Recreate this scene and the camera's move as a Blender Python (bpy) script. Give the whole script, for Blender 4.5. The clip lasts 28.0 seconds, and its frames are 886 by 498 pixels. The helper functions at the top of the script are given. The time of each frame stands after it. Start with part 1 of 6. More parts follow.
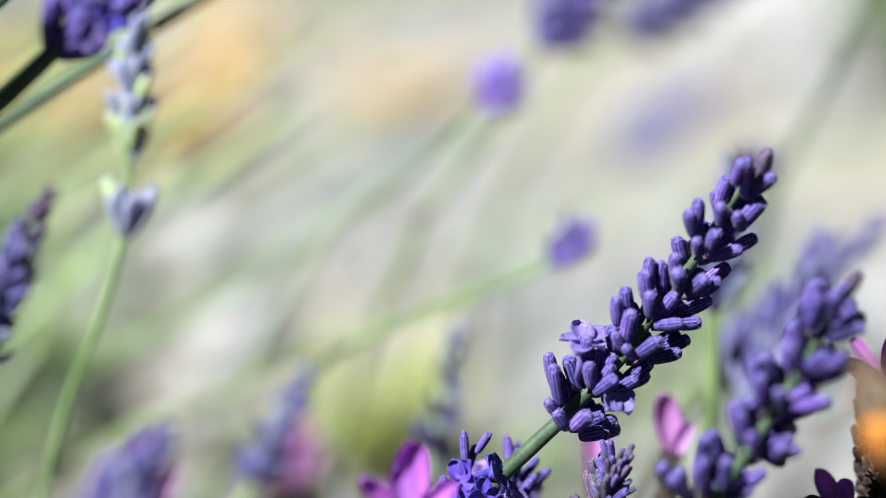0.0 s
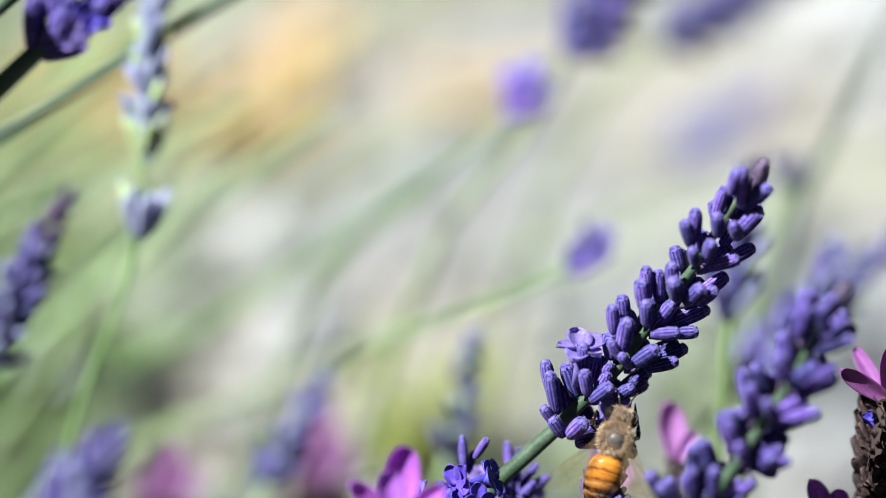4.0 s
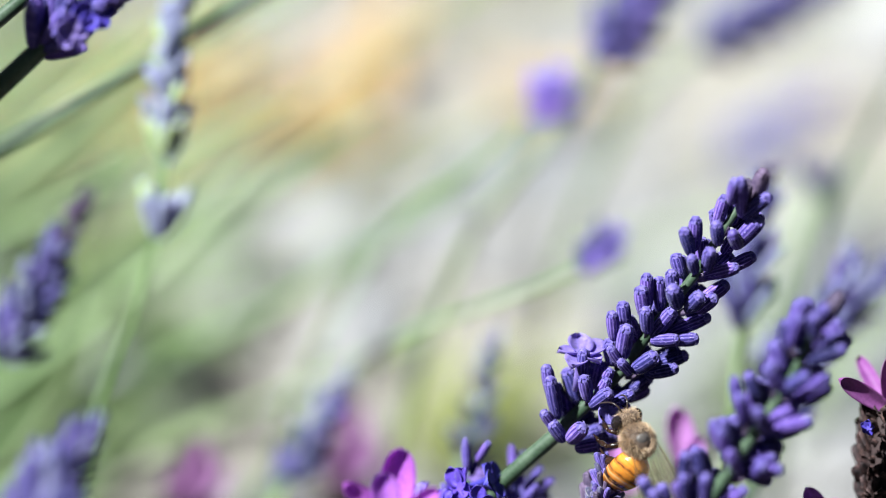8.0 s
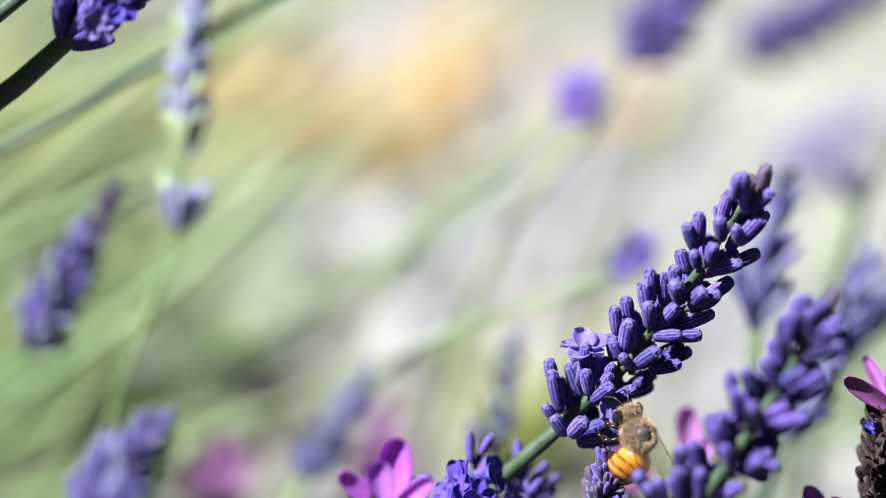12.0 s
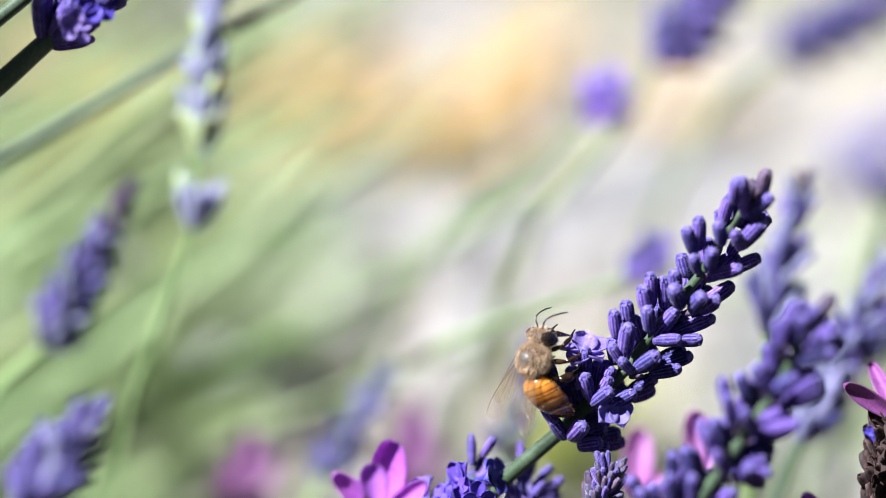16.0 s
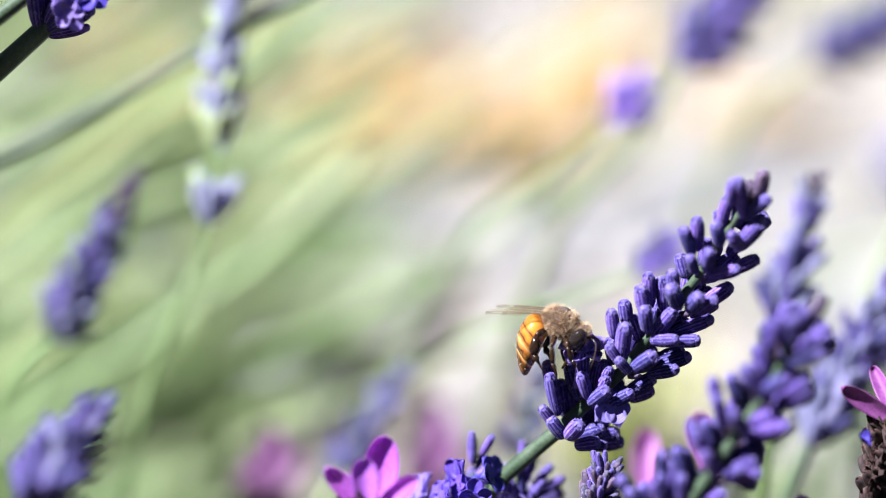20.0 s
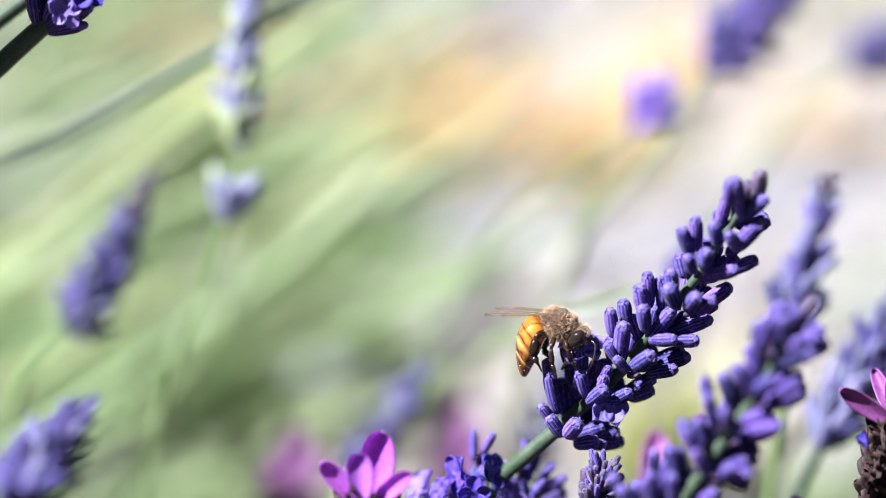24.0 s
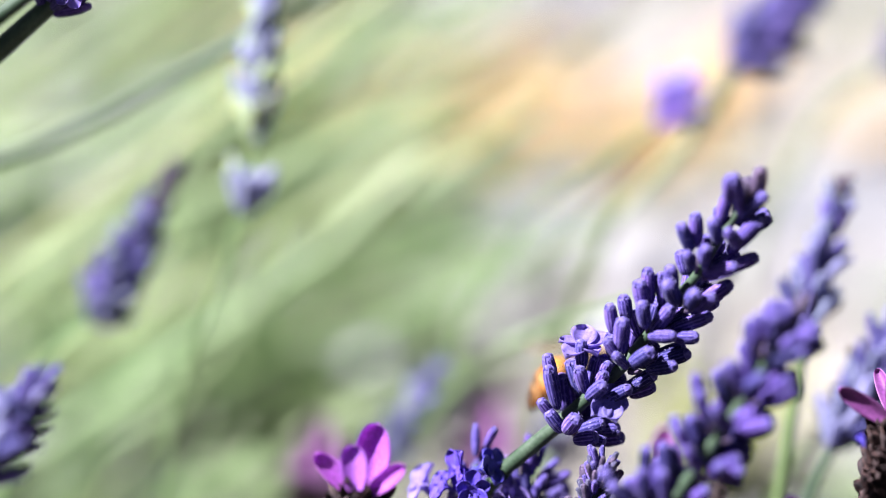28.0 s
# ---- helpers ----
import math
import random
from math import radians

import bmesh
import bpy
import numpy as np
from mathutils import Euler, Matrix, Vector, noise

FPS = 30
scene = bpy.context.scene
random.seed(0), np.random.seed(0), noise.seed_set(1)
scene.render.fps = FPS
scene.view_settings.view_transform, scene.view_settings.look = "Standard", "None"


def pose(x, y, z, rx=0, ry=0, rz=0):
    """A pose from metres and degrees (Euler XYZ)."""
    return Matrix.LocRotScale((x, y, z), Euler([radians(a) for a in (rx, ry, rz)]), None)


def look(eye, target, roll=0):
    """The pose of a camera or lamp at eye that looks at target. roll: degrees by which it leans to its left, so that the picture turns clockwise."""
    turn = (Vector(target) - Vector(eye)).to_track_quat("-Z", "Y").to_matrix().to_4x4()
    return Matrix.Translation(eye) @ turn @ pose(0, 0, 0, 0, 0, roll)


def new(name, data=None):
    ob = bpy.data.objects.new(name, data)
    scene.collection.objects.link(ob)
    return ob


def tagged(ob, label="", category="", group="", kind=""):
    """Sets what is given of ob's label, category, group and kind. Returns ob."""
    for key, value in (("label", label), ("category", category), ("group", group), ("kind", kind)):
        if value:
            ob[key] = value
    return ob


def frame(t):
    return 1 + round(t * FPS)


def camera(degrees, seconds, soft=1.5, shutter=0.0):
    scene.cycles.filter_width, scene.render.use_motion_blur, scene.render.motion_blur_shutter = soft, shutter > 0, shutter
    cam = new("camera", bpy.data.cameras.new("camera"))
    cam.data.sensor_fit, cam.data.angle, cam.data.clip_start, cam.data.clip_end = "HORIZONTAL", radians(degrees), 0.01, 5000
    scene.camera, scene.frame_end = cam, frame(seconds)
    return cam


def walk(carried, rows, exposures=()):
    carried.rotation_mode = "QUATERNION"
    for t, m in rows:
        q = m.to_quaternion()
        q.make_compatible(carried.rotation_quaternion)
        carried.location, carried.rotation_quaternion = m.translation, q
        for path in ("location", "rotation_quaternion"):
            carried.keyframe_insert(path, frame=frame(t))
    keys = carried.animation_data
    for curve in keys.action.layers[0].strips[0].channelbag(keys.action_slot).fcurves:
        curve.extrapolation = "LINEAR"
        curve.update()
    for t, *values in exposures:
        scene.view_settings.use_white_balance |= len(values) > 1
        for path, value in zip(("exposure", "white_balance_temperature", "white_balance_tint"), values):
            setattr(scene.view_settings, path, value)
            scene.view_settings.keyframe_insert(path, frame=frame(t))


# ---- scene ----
# ---- camera ----
LENS = 15.0
cam = camera(LENS, 28.0, soft=0.7, shutter=0.2)
cam.data.dof.use_dof = True
cam.data.dof.focus_distance = 0.4090
cam.data.dof.aperture_fstop = 5.0
PATH = [
    (0, -0.06788, 0.01223, 0.33802, 59.762, -2.621, -9.799),
    (0.5, -0.06617, 0.01242, 0.33799, 59.725, -2.665, -9.499),
    (1, -0.06428, 0.01226, 0.33820, 59.690, -2.631, -9.202),
    (1.5, -0.06197, 0.01169, 0.33859, 59.671, -2.510, -8.889),
    (2, -0.05923, 0.01086, 0.33886, 59.685, -2.347, -8.538),
    (2.5, -0.05631, 0.00973, 0.33903, 59.715, -2.213, -8.130),
    (3, -0.05336, 0.00867, 0.33930, 59.719, -2.098, -7.710),
    (3.5, -0.05069, 0.00809, 0.34006, 59.679, -1.943, -7.345),
    (5.5, -0.04033, 0.00689, 0.34377, 59.287, -1.474, -5.899),
    (6, -0.03794, 0.00641, 0.34439, 59.239, -1.372, -5.556),
    (6.5, -0.03570, 0.00566, 0.34482, 59.241, -1.256, -5.240),
    (7, -0.03363, 0.00481, 0.34512, 59.275, -1.144, -4.948),
    (7.5, -0.03161, 0.00409, 0.34516, 59.310, -1.085, -4.632),
    (8, -0.02943, 0.00343, 0.34499, 59.365, -1.025, -4.287),
    (8.5, -0.02679, 0.00233, 0.34467, 59.452, -0.921, -3.919),
    (9, -0.02414, 0.00134, 0.34437, 59.536, -0.820, -3.534),
    (9.5, -0.02170, 0.00068, 0.34415, 59.593, -0.730, -3.176),
    (10, -0.01956, 0.00043, 0.34386, 59.634, -0.651, -2.864),
    (10.5, -0.01766, 0.00049, 0.34335, 59.676, -0.611, -2.566),
    (11, -0.01582, 0.00045, 0.34263, 59.750, -0.607, -2.246),
    (11.5, -0.01367, -0.00025, 0.34156, 59.871, -0.578, -1.907),
    (12, -0.01138, -0.00080, 0.34053, 59.987, -0.532, -1.552),
    (12.5, -0.00902, -0.00067, 0.33978, 60.059, -0.521, -1.168),
    (14.5, -0.00000, -0.00000, 0.34000, 60.000, -0.000, 0.000),
    (15, 0.00251, 0.00006, 0.34036, 59.946, 0.131, 0.335),
    (15.5, 0.00528, -0.00007, 0.34090, 59.907, 0.290, 0.681),
    (16, 0.00825, -0.00013, 0.34144, 59.862, 0.462, 1.055),
    (16.5, 0.01124, 0.00002, 0.34192, 59.802, 0.589, 1.461),
    (17, 0.01390, 0.00015, 0.34238, 59.746, 0.650, 1.856),
    (17.5, 0.01593, 0.00036, 0.34265, 59.713, 0.709, 2.170),
    (18, 0.01781, 0.00055, 0.34256, 59.712, 0.800, 2.423),
    (18.5, 0.01974, 0.00072, 0.34215, 59.748, 0.870, 2.704),
    (19, 0.02196, 0.00065, 0.34162, 59.819, 0.924, 3.030),
    (19.5, 0.02441, 0.00018, 0.34097, 59.921, 0.999, 3.365),
    (20, 0.02684, -0.00051, 0.34025, 60.043, 1.083, 3.687),
    (20.5, 0.02891, -0.00110, 0.33950, 60.167, 1.149, 3.988),
    (21, 0.03093, -0.00165, 0.33893, 60.274, 1.215, 4.276),
    (21.5, 0.03307, -0.00202, 0.33855, 60.358, 1.300, 4.557),
    (23.5, 0.04219, -0.00199, 0.33786, 60.478, 1.674, 5.809),
    (24, 0.04460, -0.00196, 0.33789, 60.501, 1.759, 6.156),
    (24.5, 0.04718, -0.00173, 0.33785, 60.510, 1.889, 6.500),
    (25, 0.04990, -0.00112, 0.33752, 60.514, 2.002, 6.891),
    (25.5, 0.05292, -0.00058, 0.33715, 60.524, 2.066, 7.334),
    (26, 0.05573, -0.00020, 0.33696, 60.536, 2.166, 7.726),
    (26.5, 0.05801, 0.00008, 0.33691, 60.543, 2.240, 8.062),
    (27, 0.05982, 0.00042, 0.33676, 60.548, 2.223, 8.390),
    (27.5, 0.06141, 0.00055, 0.33637, 60.583, 2.252, 8.642),
    (28, 0.06289, 0.00028, 0.33588, 60.655, 2.366, 8.809),
]
walk(cam, [(t, pose(*p)) for t, *p in PATH], exposures=[(0, 1.08, 6050, 5), (8, 1.18, 5890, 6), (14, 1.35, 6030, 11), (28, 1.60, 5910, 20)])

# ---- world and sun ----
SUN_AT = Vector((-0.58, -0.15, 0.80)).normalized()
world = bpy.data.worlds.new("world")
scene.world = world
world.use_nodes = True
wn = world.node_tree
sky = wn.nodes.new("ShaderNodeTexSky")
sky.sky_type, sky.sun_disc = "NISHITA", False
sky.sun_elevation = math.asin(SUN_AT.z)
sky.sun_rotation = math.atan2(SUN_AT.x, SUN_AT.y)
wn.nodes["Background"].inputs["Strength"].default_value = 0.007
wn.links.new(sky.outputs["Color"], wn.nodes["Background"].inputs["Color"])
sun = new("sun", bpy.data.lights.new("sun", "SUN"))
sun.data.energy, sun.data.angle, sun.data.color = 5.6, radians(0.53), (1.0, 0.96, 0.91)
sun.matrix_world = look(SUN_AT * 5, (0, 0, 0))


# ---- materials ----
def ramp(nt, fac, stops):
    node = nt.nodes.new("ShaderNodeValToRGB")
    els = node.color_ramp.elements
    while len(els) < len(stops):
        els.new(0.5)
    for el, (at, col) in zip(els, stops):
        el.position, el.color = at, (*col, 1)
    nt.links.new(fac, node.inputs["Fac"])
    return node.outputs["Color"]


def noise_of(nt, scale, detail=4.0, rough=0.55, stretch=None):
    tex = nt.nodes.new("ShaderNodeTexNoise")
    tex.inputs["Scale"].default_value = scale
    tex.inputs["Detail"].default_value = detail
    tex.inputs["Roughness"].default_value = rough
    co = nt.nodes.new("ShaderNodeTexCoord")
    if stretch:
        mp = nt.nodes.new("ShaderNodeMapping")
        mp.inputs["Scale"].default_value = stretch
        nt.links.new(co.outputs["Object"], mp.inputs["Vector"])
        nt.links.new(mp.outputs["Vector"], tex.inputs["Vector"])
    else:
        nt.links.new(co.outputs["Object"], tex.inputs["Vector"])
    return tex.outputs["Fac"]


def blend(nt, a, b, fac, mode="MIX"):
    mix = nt.nodes.new("ShaderNodeMix")
    mix.data_type, mix.blend_type = "RGBA", mode
    if isinstance(fac, float):
        mix.inputs["Factor"].default_value = fac
    else:
        nt.links.new(fac, mix.inputs["Factor"])
    for socket, value in ((mix.inputs["A"], a), (mix.inputs["B"], b)):
        if isinstance(value, tuple):
            socket.default_value = (*value, 1)
        else:
            nt.links.new(value, socket)
    return mix.outputs["Result"]


def surface(name, stops, scale, rough=0.6, bump=0.0, bump_scale=None, sheen=0.0, through_light=0.0, stretch=None,
            fine=None, spread=0.0, bump_dist=0.00005, coat=0.0, alpha=1.0, spec=0.5, ribs=0):
    """A grained surface: colour from noise, a finer second grain, a spread from piece to piece, and relief."""
    mat = bpy.data.materials.new(name)
    mat.use_nodes = True
    nt = mat.node_tree
    bs = nt.nodes["Principled BSDF"]
    col = ramp(nt, noise_of(nt, scale, stretch=stretch), stops)
    if fine:
        grain = ramp(nt, noise_of(nt, fine, 2.0), [(0.3, (0.72, 0.72, 0.72)), (0.7, (1.2, 1.2, 1.2))])
        col = blend(nt, col, grain, 0.8, "MULTIPLY")
    if ribs:
        co = nt.nodes.new("ShaderNodeTexCoord")
        turn = nt.nodes.new("ShaderNodeTexGradient")
        turn.gradient_type = "RADIAL"
        nt.links.new(co.outputs["Object"], turn.inputs["Vector"])
        wave = nt.nodes.new("ShaderNodeMath")
        wave.operation = "MULTIPLY"
        wave.inputs[1].default_value = 2 * math.pi * ribs
        nt.links.new(turn.outputs["Fac"], wave.inputs[0])
        sine = nt.nodes.new("ShaderNodeMath")
        sine.operation = "SINE"
        nt.links.new(wave.outputs[0], sine.inputs[0])
        down = ramp(nt, sine.outputs[0], [(0.0, (0.45, 0.43, 0.55)), (0.92, (1.75, 1.75, 1.4))])
        col = blend(nt, col, down, 1.0, "MULTIPLY")
    if spread:
        info = nt.nodes.new("ShaderNodeObjectInfo")
        hsv = nt.nodes.new("ShaderNodeHueSaturation")
        rng = nt.nodes.new("ShaderNodeMapRange")
        rng.inputs["To Min"].default_value, rng.inputs["To Max"].default_value = 1 - spread, 1 + spread
        nt.links.new(info.outputs["Random"], rng.inputs["Value"])
        nt.links.new(rng.outputs["Result"], hsv.inputs["Value"])
        hue = nt.nodes.new("ShaderNodeMapRange")
        hue.inputs["To Min"].default_value, hue.inputs["To Max"].default_value = 0.485, 0.515
        nt.links.new(info.outputs["Random"], hue.inputs["Value"])
        nt.links.new(hue.outputs["Result"], hsv.inputs["Hue"])
        nt.links.new(col, hsv.inputs["Color"])
        col = hsv.outputs["Color"]
    nt.links.new(col, bs.inputs["Base Color"])
    bs.inputs["Roughness"].default_value = rough
    bs.inputs["Specular IOR Level"].default_value = spec
    bs.inputs["Sheen Weight"].default_value = sheen
    bs.inputs["Coat Weight"].default_value = coat
    bs.inputs["Alpha"].default_value = alpha
    if bump:
        bp = nt.nodes.new("ShaderNodeBump")
        bp.inputs["Strength"].default_value, bp.inputs["Distance"].default_value = bump, bump_dist
        nt.links.new(noise_of(nt, bump_scale or scale * 4, 3.0, stretch=stretch), bp.inputs["Height"])
        nt.links.new(bp.outputs["Normal"], bs.inputs["Normal"])
    if through_light:
        tl = nt.nodes.new("ShaderNodeBsdfTranslucent")
        nt.links.new(col, tl.inputs["Color"])
        mx = nt.nodes.new("ShaderNodeMixShader")
        mx.inputs["Fac"].default_value = through_light
        nt.links.new(bs.outputs["BSDF"], mx.inputs[1])
        nt.links.new(tl.outputs["BSDF"], mx.inputs[2])
        nt.links.new(mx.outputs["Shader"], nt.nodes["Material Output"].inputs["Surface"])
    return mat


CALYX = surface("calyx_violet", [(0.3, (0.050, 0.036, 0.20)), (0.7, (0.125, 0.092, 0.37))], 5, 0.7, 0.7, 34, 0.06,
                fine=30, spread=0.35, bump_dist=0.00005, spec=0.15, ribs=11)
CALYX_TIP = surface("calyx_tip_frosted", [(0.35, (0.075, 0.056, 0.25)), (0.7, (0.20, 0.165, 0.44))], 9, 0.8, 0.7, 36, 0.1,
                    fine=30, bump_dist=0.00005, spec=0.15)
# darker copy of the calyx violet, carrying the second spike's shade
CALYX_SHADED = surface("calyx_violet_shaded", [(0.3, (0.028, 0.020, 0.125)), (0.7, (0.090, 0.066, 0.290))], 5, 0.7, 0.7, 34, 0.03,
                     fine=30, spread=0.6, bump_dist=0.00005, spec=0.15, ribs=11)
DOWN = surface("pale_down", [(0.3, (0.26, 0.22, 0.55)), (0.7, (0.50, 0.46, 0.76))], 6, 0.8, sheen=0.2, through_light=0.3)
COROLLA = surface("corolla_lilac", [(0.3, (0.25, 0.175, 0.57)), (0.7, (0.42, 0.32, 0.76))], 3, 0.55, 0.3, 20, 0.1,
                  0.45, fine=18, spread=0.15, bump_dist=0.00004)
COROLLA_DEEP = surface("corolla_deep_blue", [(0.3, (0.042, 0.028, 0.32)), (0.7, (0.105, 0.070, 0.54))], 3, 0.55, 0.3, 20, 0.1,
                       0.2, fine=18, spread=0.2, bump_dist=0.00004)
CALYX_DULL = surface("calyx_dusky_violet", [(0.3, (0.048, 0.042, 0.15)), (0.7, (0.13, 0.115, 0.31))], 4, 0.75, 0.6, 30, 0.05, fine=26, spread=0.5, bump_dist=0.00005, spec=0.15)
COROLLA_BUD = surface("corolla_bud", [(0.3, (0.05, 0.03, 0.21)), (0.7, (0.12, 0.08, 0.34))], 5, 0.55, 0.3, 25, 0.15,
                      fine=25, spread=0.2, bump_dist=0.00004)
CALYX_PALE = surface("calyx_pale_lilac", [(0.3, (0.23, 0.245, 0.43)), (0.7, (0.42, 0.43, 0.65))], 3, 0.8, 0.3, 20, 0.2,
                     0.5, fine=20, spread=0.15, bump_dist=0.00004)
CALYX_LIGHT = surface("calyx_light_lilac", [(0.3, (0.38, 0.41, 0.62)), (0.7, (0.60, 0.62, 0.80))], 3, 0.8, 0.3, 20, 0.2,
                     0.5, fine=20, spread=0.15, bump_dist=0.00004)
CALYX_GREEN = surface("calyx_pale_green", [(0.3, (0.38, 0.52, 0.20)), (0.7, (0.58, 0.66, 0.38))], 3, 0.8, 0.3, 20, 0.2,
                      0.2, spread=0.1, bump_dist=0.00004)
CALYX_SEED = surface("calyx_withered_grey", [(0.36, (0.045, 0.035, 0.12)), (0.58, (0.10, 0.09, 0.17)), (0.80, (0.46, 0.46, 0.46))], 4,
                     0.85, 0.6, 20, 0.3, fine=22, spread=0.3, bump_dist=0.00005)
TIP_BROWN = surface("withered_brown", [(0.3, (0.045, 0.030, 0.075)), (0.7, (0.16, 0.115, 0.19))], 4, 0.8, 0.5, 22,
                    fine=22, spread=0.25, bump_dist=0.00005)
STEM = surface("stem_green", [(0.3, (0.030, 0.060, 0.030)), (0.7, (0.085, 0.125, 0.080))], 300, 0.55, 0.3, 1800, 0.03,
               stretch=(1, 1, 0.2), fine=2500, bump_dist=0.0001, spec=0.25)
# dark stem green; on the thick stem it also holds painted shade
STEM_DARK_SHADED = surface("stem_dark_green_shaded", [(0.3, (0.020, 0.045, 0.018)), (0.7, (0.055, 0.095, 0.045))], 300, 0.5, 0.3, 1800, 0.0,
                    stretch=(1, 1, 0.2), fine=2500, bump_dist=0.0001)
STEM_FAR = surface("stem_bright_green", [(0.3, (0.205, 0.295, 0.12)), (0.7, (0.335, 0.42, 0.21))], 120, 0.6, 0.3, 900, 0.1,
                   0.15, spread=0.3, bump_dist=0.0001)
STEM_MID = surface("stem_mid_green", [(0.3, (0.105, 0.185, 0.055)), (0.7, (0.225, 0.325, 0.125))], 120, 0.6, 0.3, 900, 0.1,
                   0.15, spread=0.3, bump_dist=0.0001)
STEM_GOLD = surface("stem_golden_green", [(0.3, (0.28, 0.31, 0.11)), (0.7, (0.42, 0.42, 0.19))], 120, 0.6, 0.3, 900, 0.1,
                    0.15, spread=0.2, bump_dist=0.0001)
STEM_DRY = surface("stem_dry_straw", [(0.3, (0.42, 0.37, 0.26)), (0.7, (0.58, 0.52, 0.38))], 120, 0.7, 0.3, 900, 0.1,
                   0.1, spread=0.2, bump_dist=0.0001)
LEAF = surface("leaf_grey_green", [(0.25, (0.27, 0.36, 0.17)), (0.75, (0.43, 0.51, 0.29))], 60, 0.6, 0.3, 900, 0.1, 0.4,
               spread=0.2, bump_dist=0.0002)
LEAF_MID = surface("leaf_mid_green", [(0.25, (0.150, 0.245, 0.085)), (0.75, (0.28, 0.385, 0.160))], 60, 0.6, 0.3, 900, 0.1, 0.3,
                   spread=0.2, bump_dist=0.0002)
LEAF_YELLOW = surface("leaf_yellow_green", [(0.25, (0.40, 0.47, 0.10)), (0.75, (0.56, 0.60, 0.18))], 90, 0.6, 0.3, 900, 0.1, 0.25,
                      bump_dist=0.0002)
MAGENTA = surface("bract_magenta", [(0.3, (0.45, 0.11, 0.60)), (0.7, (0.64, 0.24, 0.84))], 250, 0.55, 0.35, 1600, 0.15,
                  0.50, stretch=(1, 1, 0.25), fine=2500, spread=0.1, bump_dist=0.0001)
MAGENTA_PALE = surface("bract_pale_pink", [(0.3, (0.58, 0.25, 0.62)), (0.7, (0.74, 0.40, 0.78))], 250, 0.6, 0.3, 1600, 0.15, 0.5, spread=0.1, bump_dist=0.0001)
LILAC = surface("bud_bright_lilac", [(0.3, (0.15, 0.095, 0.46)), (0.7, (0.28, 0.19, 0.60))], 3, 0.6, 0.2, 18, 0.15, 0.15, spread=0.15,
                bump_dist=0.00004)
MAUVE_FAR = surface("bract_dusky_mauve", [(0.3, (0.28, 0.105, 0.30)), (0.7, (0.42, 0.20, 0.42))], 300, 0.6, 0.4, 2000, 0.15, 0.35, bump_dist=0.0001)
MAUVE = surface("bract_mauve", [(0.3, (0.23, 0.045, 0.25)), (0.7, (0.36, 0.10, 0.35))], 300, 0.6, 0.4, 2000, 0.15,
                0.2, stretch=(1, 1, 0.25), fine=3000, spread=0.1, bump_dist=0.0001)
HUSK = surface("husk_dark_brown", [(0.38, (0.012, 0.008, 0.009)), (0.58, (0.055, 0.027, 0.026)), (0.80, (0.25, 0.135, 0.115))], 2.5,
               0.75, 0.6, 14, fine=16, spread=0.5, bump_dist=0.00007)
SOIL = surface("pale_sandy_soil", [(0.28, (0.150, 0.158, 0.170)), (0.42, (0.215, 0.222, 0.235)), (0.52, (0.30, 0.275, 0.235)), (0.64, (0.275, 0.258, 0.232)),
                                   (0.78, (0.20, 0.212, 0.235))], 7, 0.95, 0.8, 260, fine=160, bump_dist=0.002, spec=0.2)
# for the added sheet that keeps ground bounce off the near plants
BOUNCE_DARK = surface("bounce_dark_soil", [(0.3, (0.018, 0.013, 0.009)), (0.7, (0.055, 0.042, 0.030))], 30, 0.95, 0.8, 300, fine=200, bump_dist=0.002, spec=0.2)
STONE = surface("pale_stone", [(0.3, (0.19, 0.20, 0.23)), (0.5, (0.32, 0.31, 0.30)), (0.7, (0.43, 0.44, 0.48))], 18, 0.85, 0.5, 300,
                fine=240, bump_dist=0.0008, spec=0.3)
STRAW = surface("dry_leaf_ochre", [(0.3, (0.44, 0.28, 0.10)), (0.7, (0.62, 0.44, 0.20))], 40, 0.7, 0.4, 400, 0.1, 0.2,
                fine=500, bump_dist=0.0004)


# ---- shapes ----
def sweep(bm, pts, radii, seg=8, mat=0, caps=True):
    """A tube of round cross-sections along pts."""
    pts = [Vector(p) for p in pts]
    side, rings = None, []
    for i, p in enumerate(pts):
        ahead = (pts[min(i + 1, len(pts) - 1)] - pts[max(i - 1, 0)]).normalized()
        if side is None:
            side = ahead.orthogonal().normalized()
        side = (side - ahead * side.dot(ahead)).normalized()
        other = ahead.cross(side)
        r = radii[i] if isinstance(radii, (list, tuple)) else radii
        rings.append([bm.verts.new(p + (side * math.cos(a) + other * math.sin(a)) * r)
                      for a in (2 * math.pi * k / seg for k in range(seg))])
    for a, b in zip(rings, rings[1:]):
        for k in range(seg):
            f = bm.faces.new((a[k], a[(k + 1) % seg], b[(k + 1) % seg], b[k]))
            f.smooth, f.material_index = True, mat
    if caps:
        for ring in (rings[0][::-1], rings[-1]):
            bm.faces.new(ring).material_index = mat
    return rings


def curve_points(p0, p1, p2, n=10):
    """Points of a bow from p0 to p2 that is drawn towards p1."""
    p0, p1, p2 = Vector(p0), Vector(p1), Vector(p2)
    return [p0 * (1 - s) ** 2 + p1 * 2 * s * (1 - s) + p2 * s * s for s in (i / (n - 1) for i in range(n))]


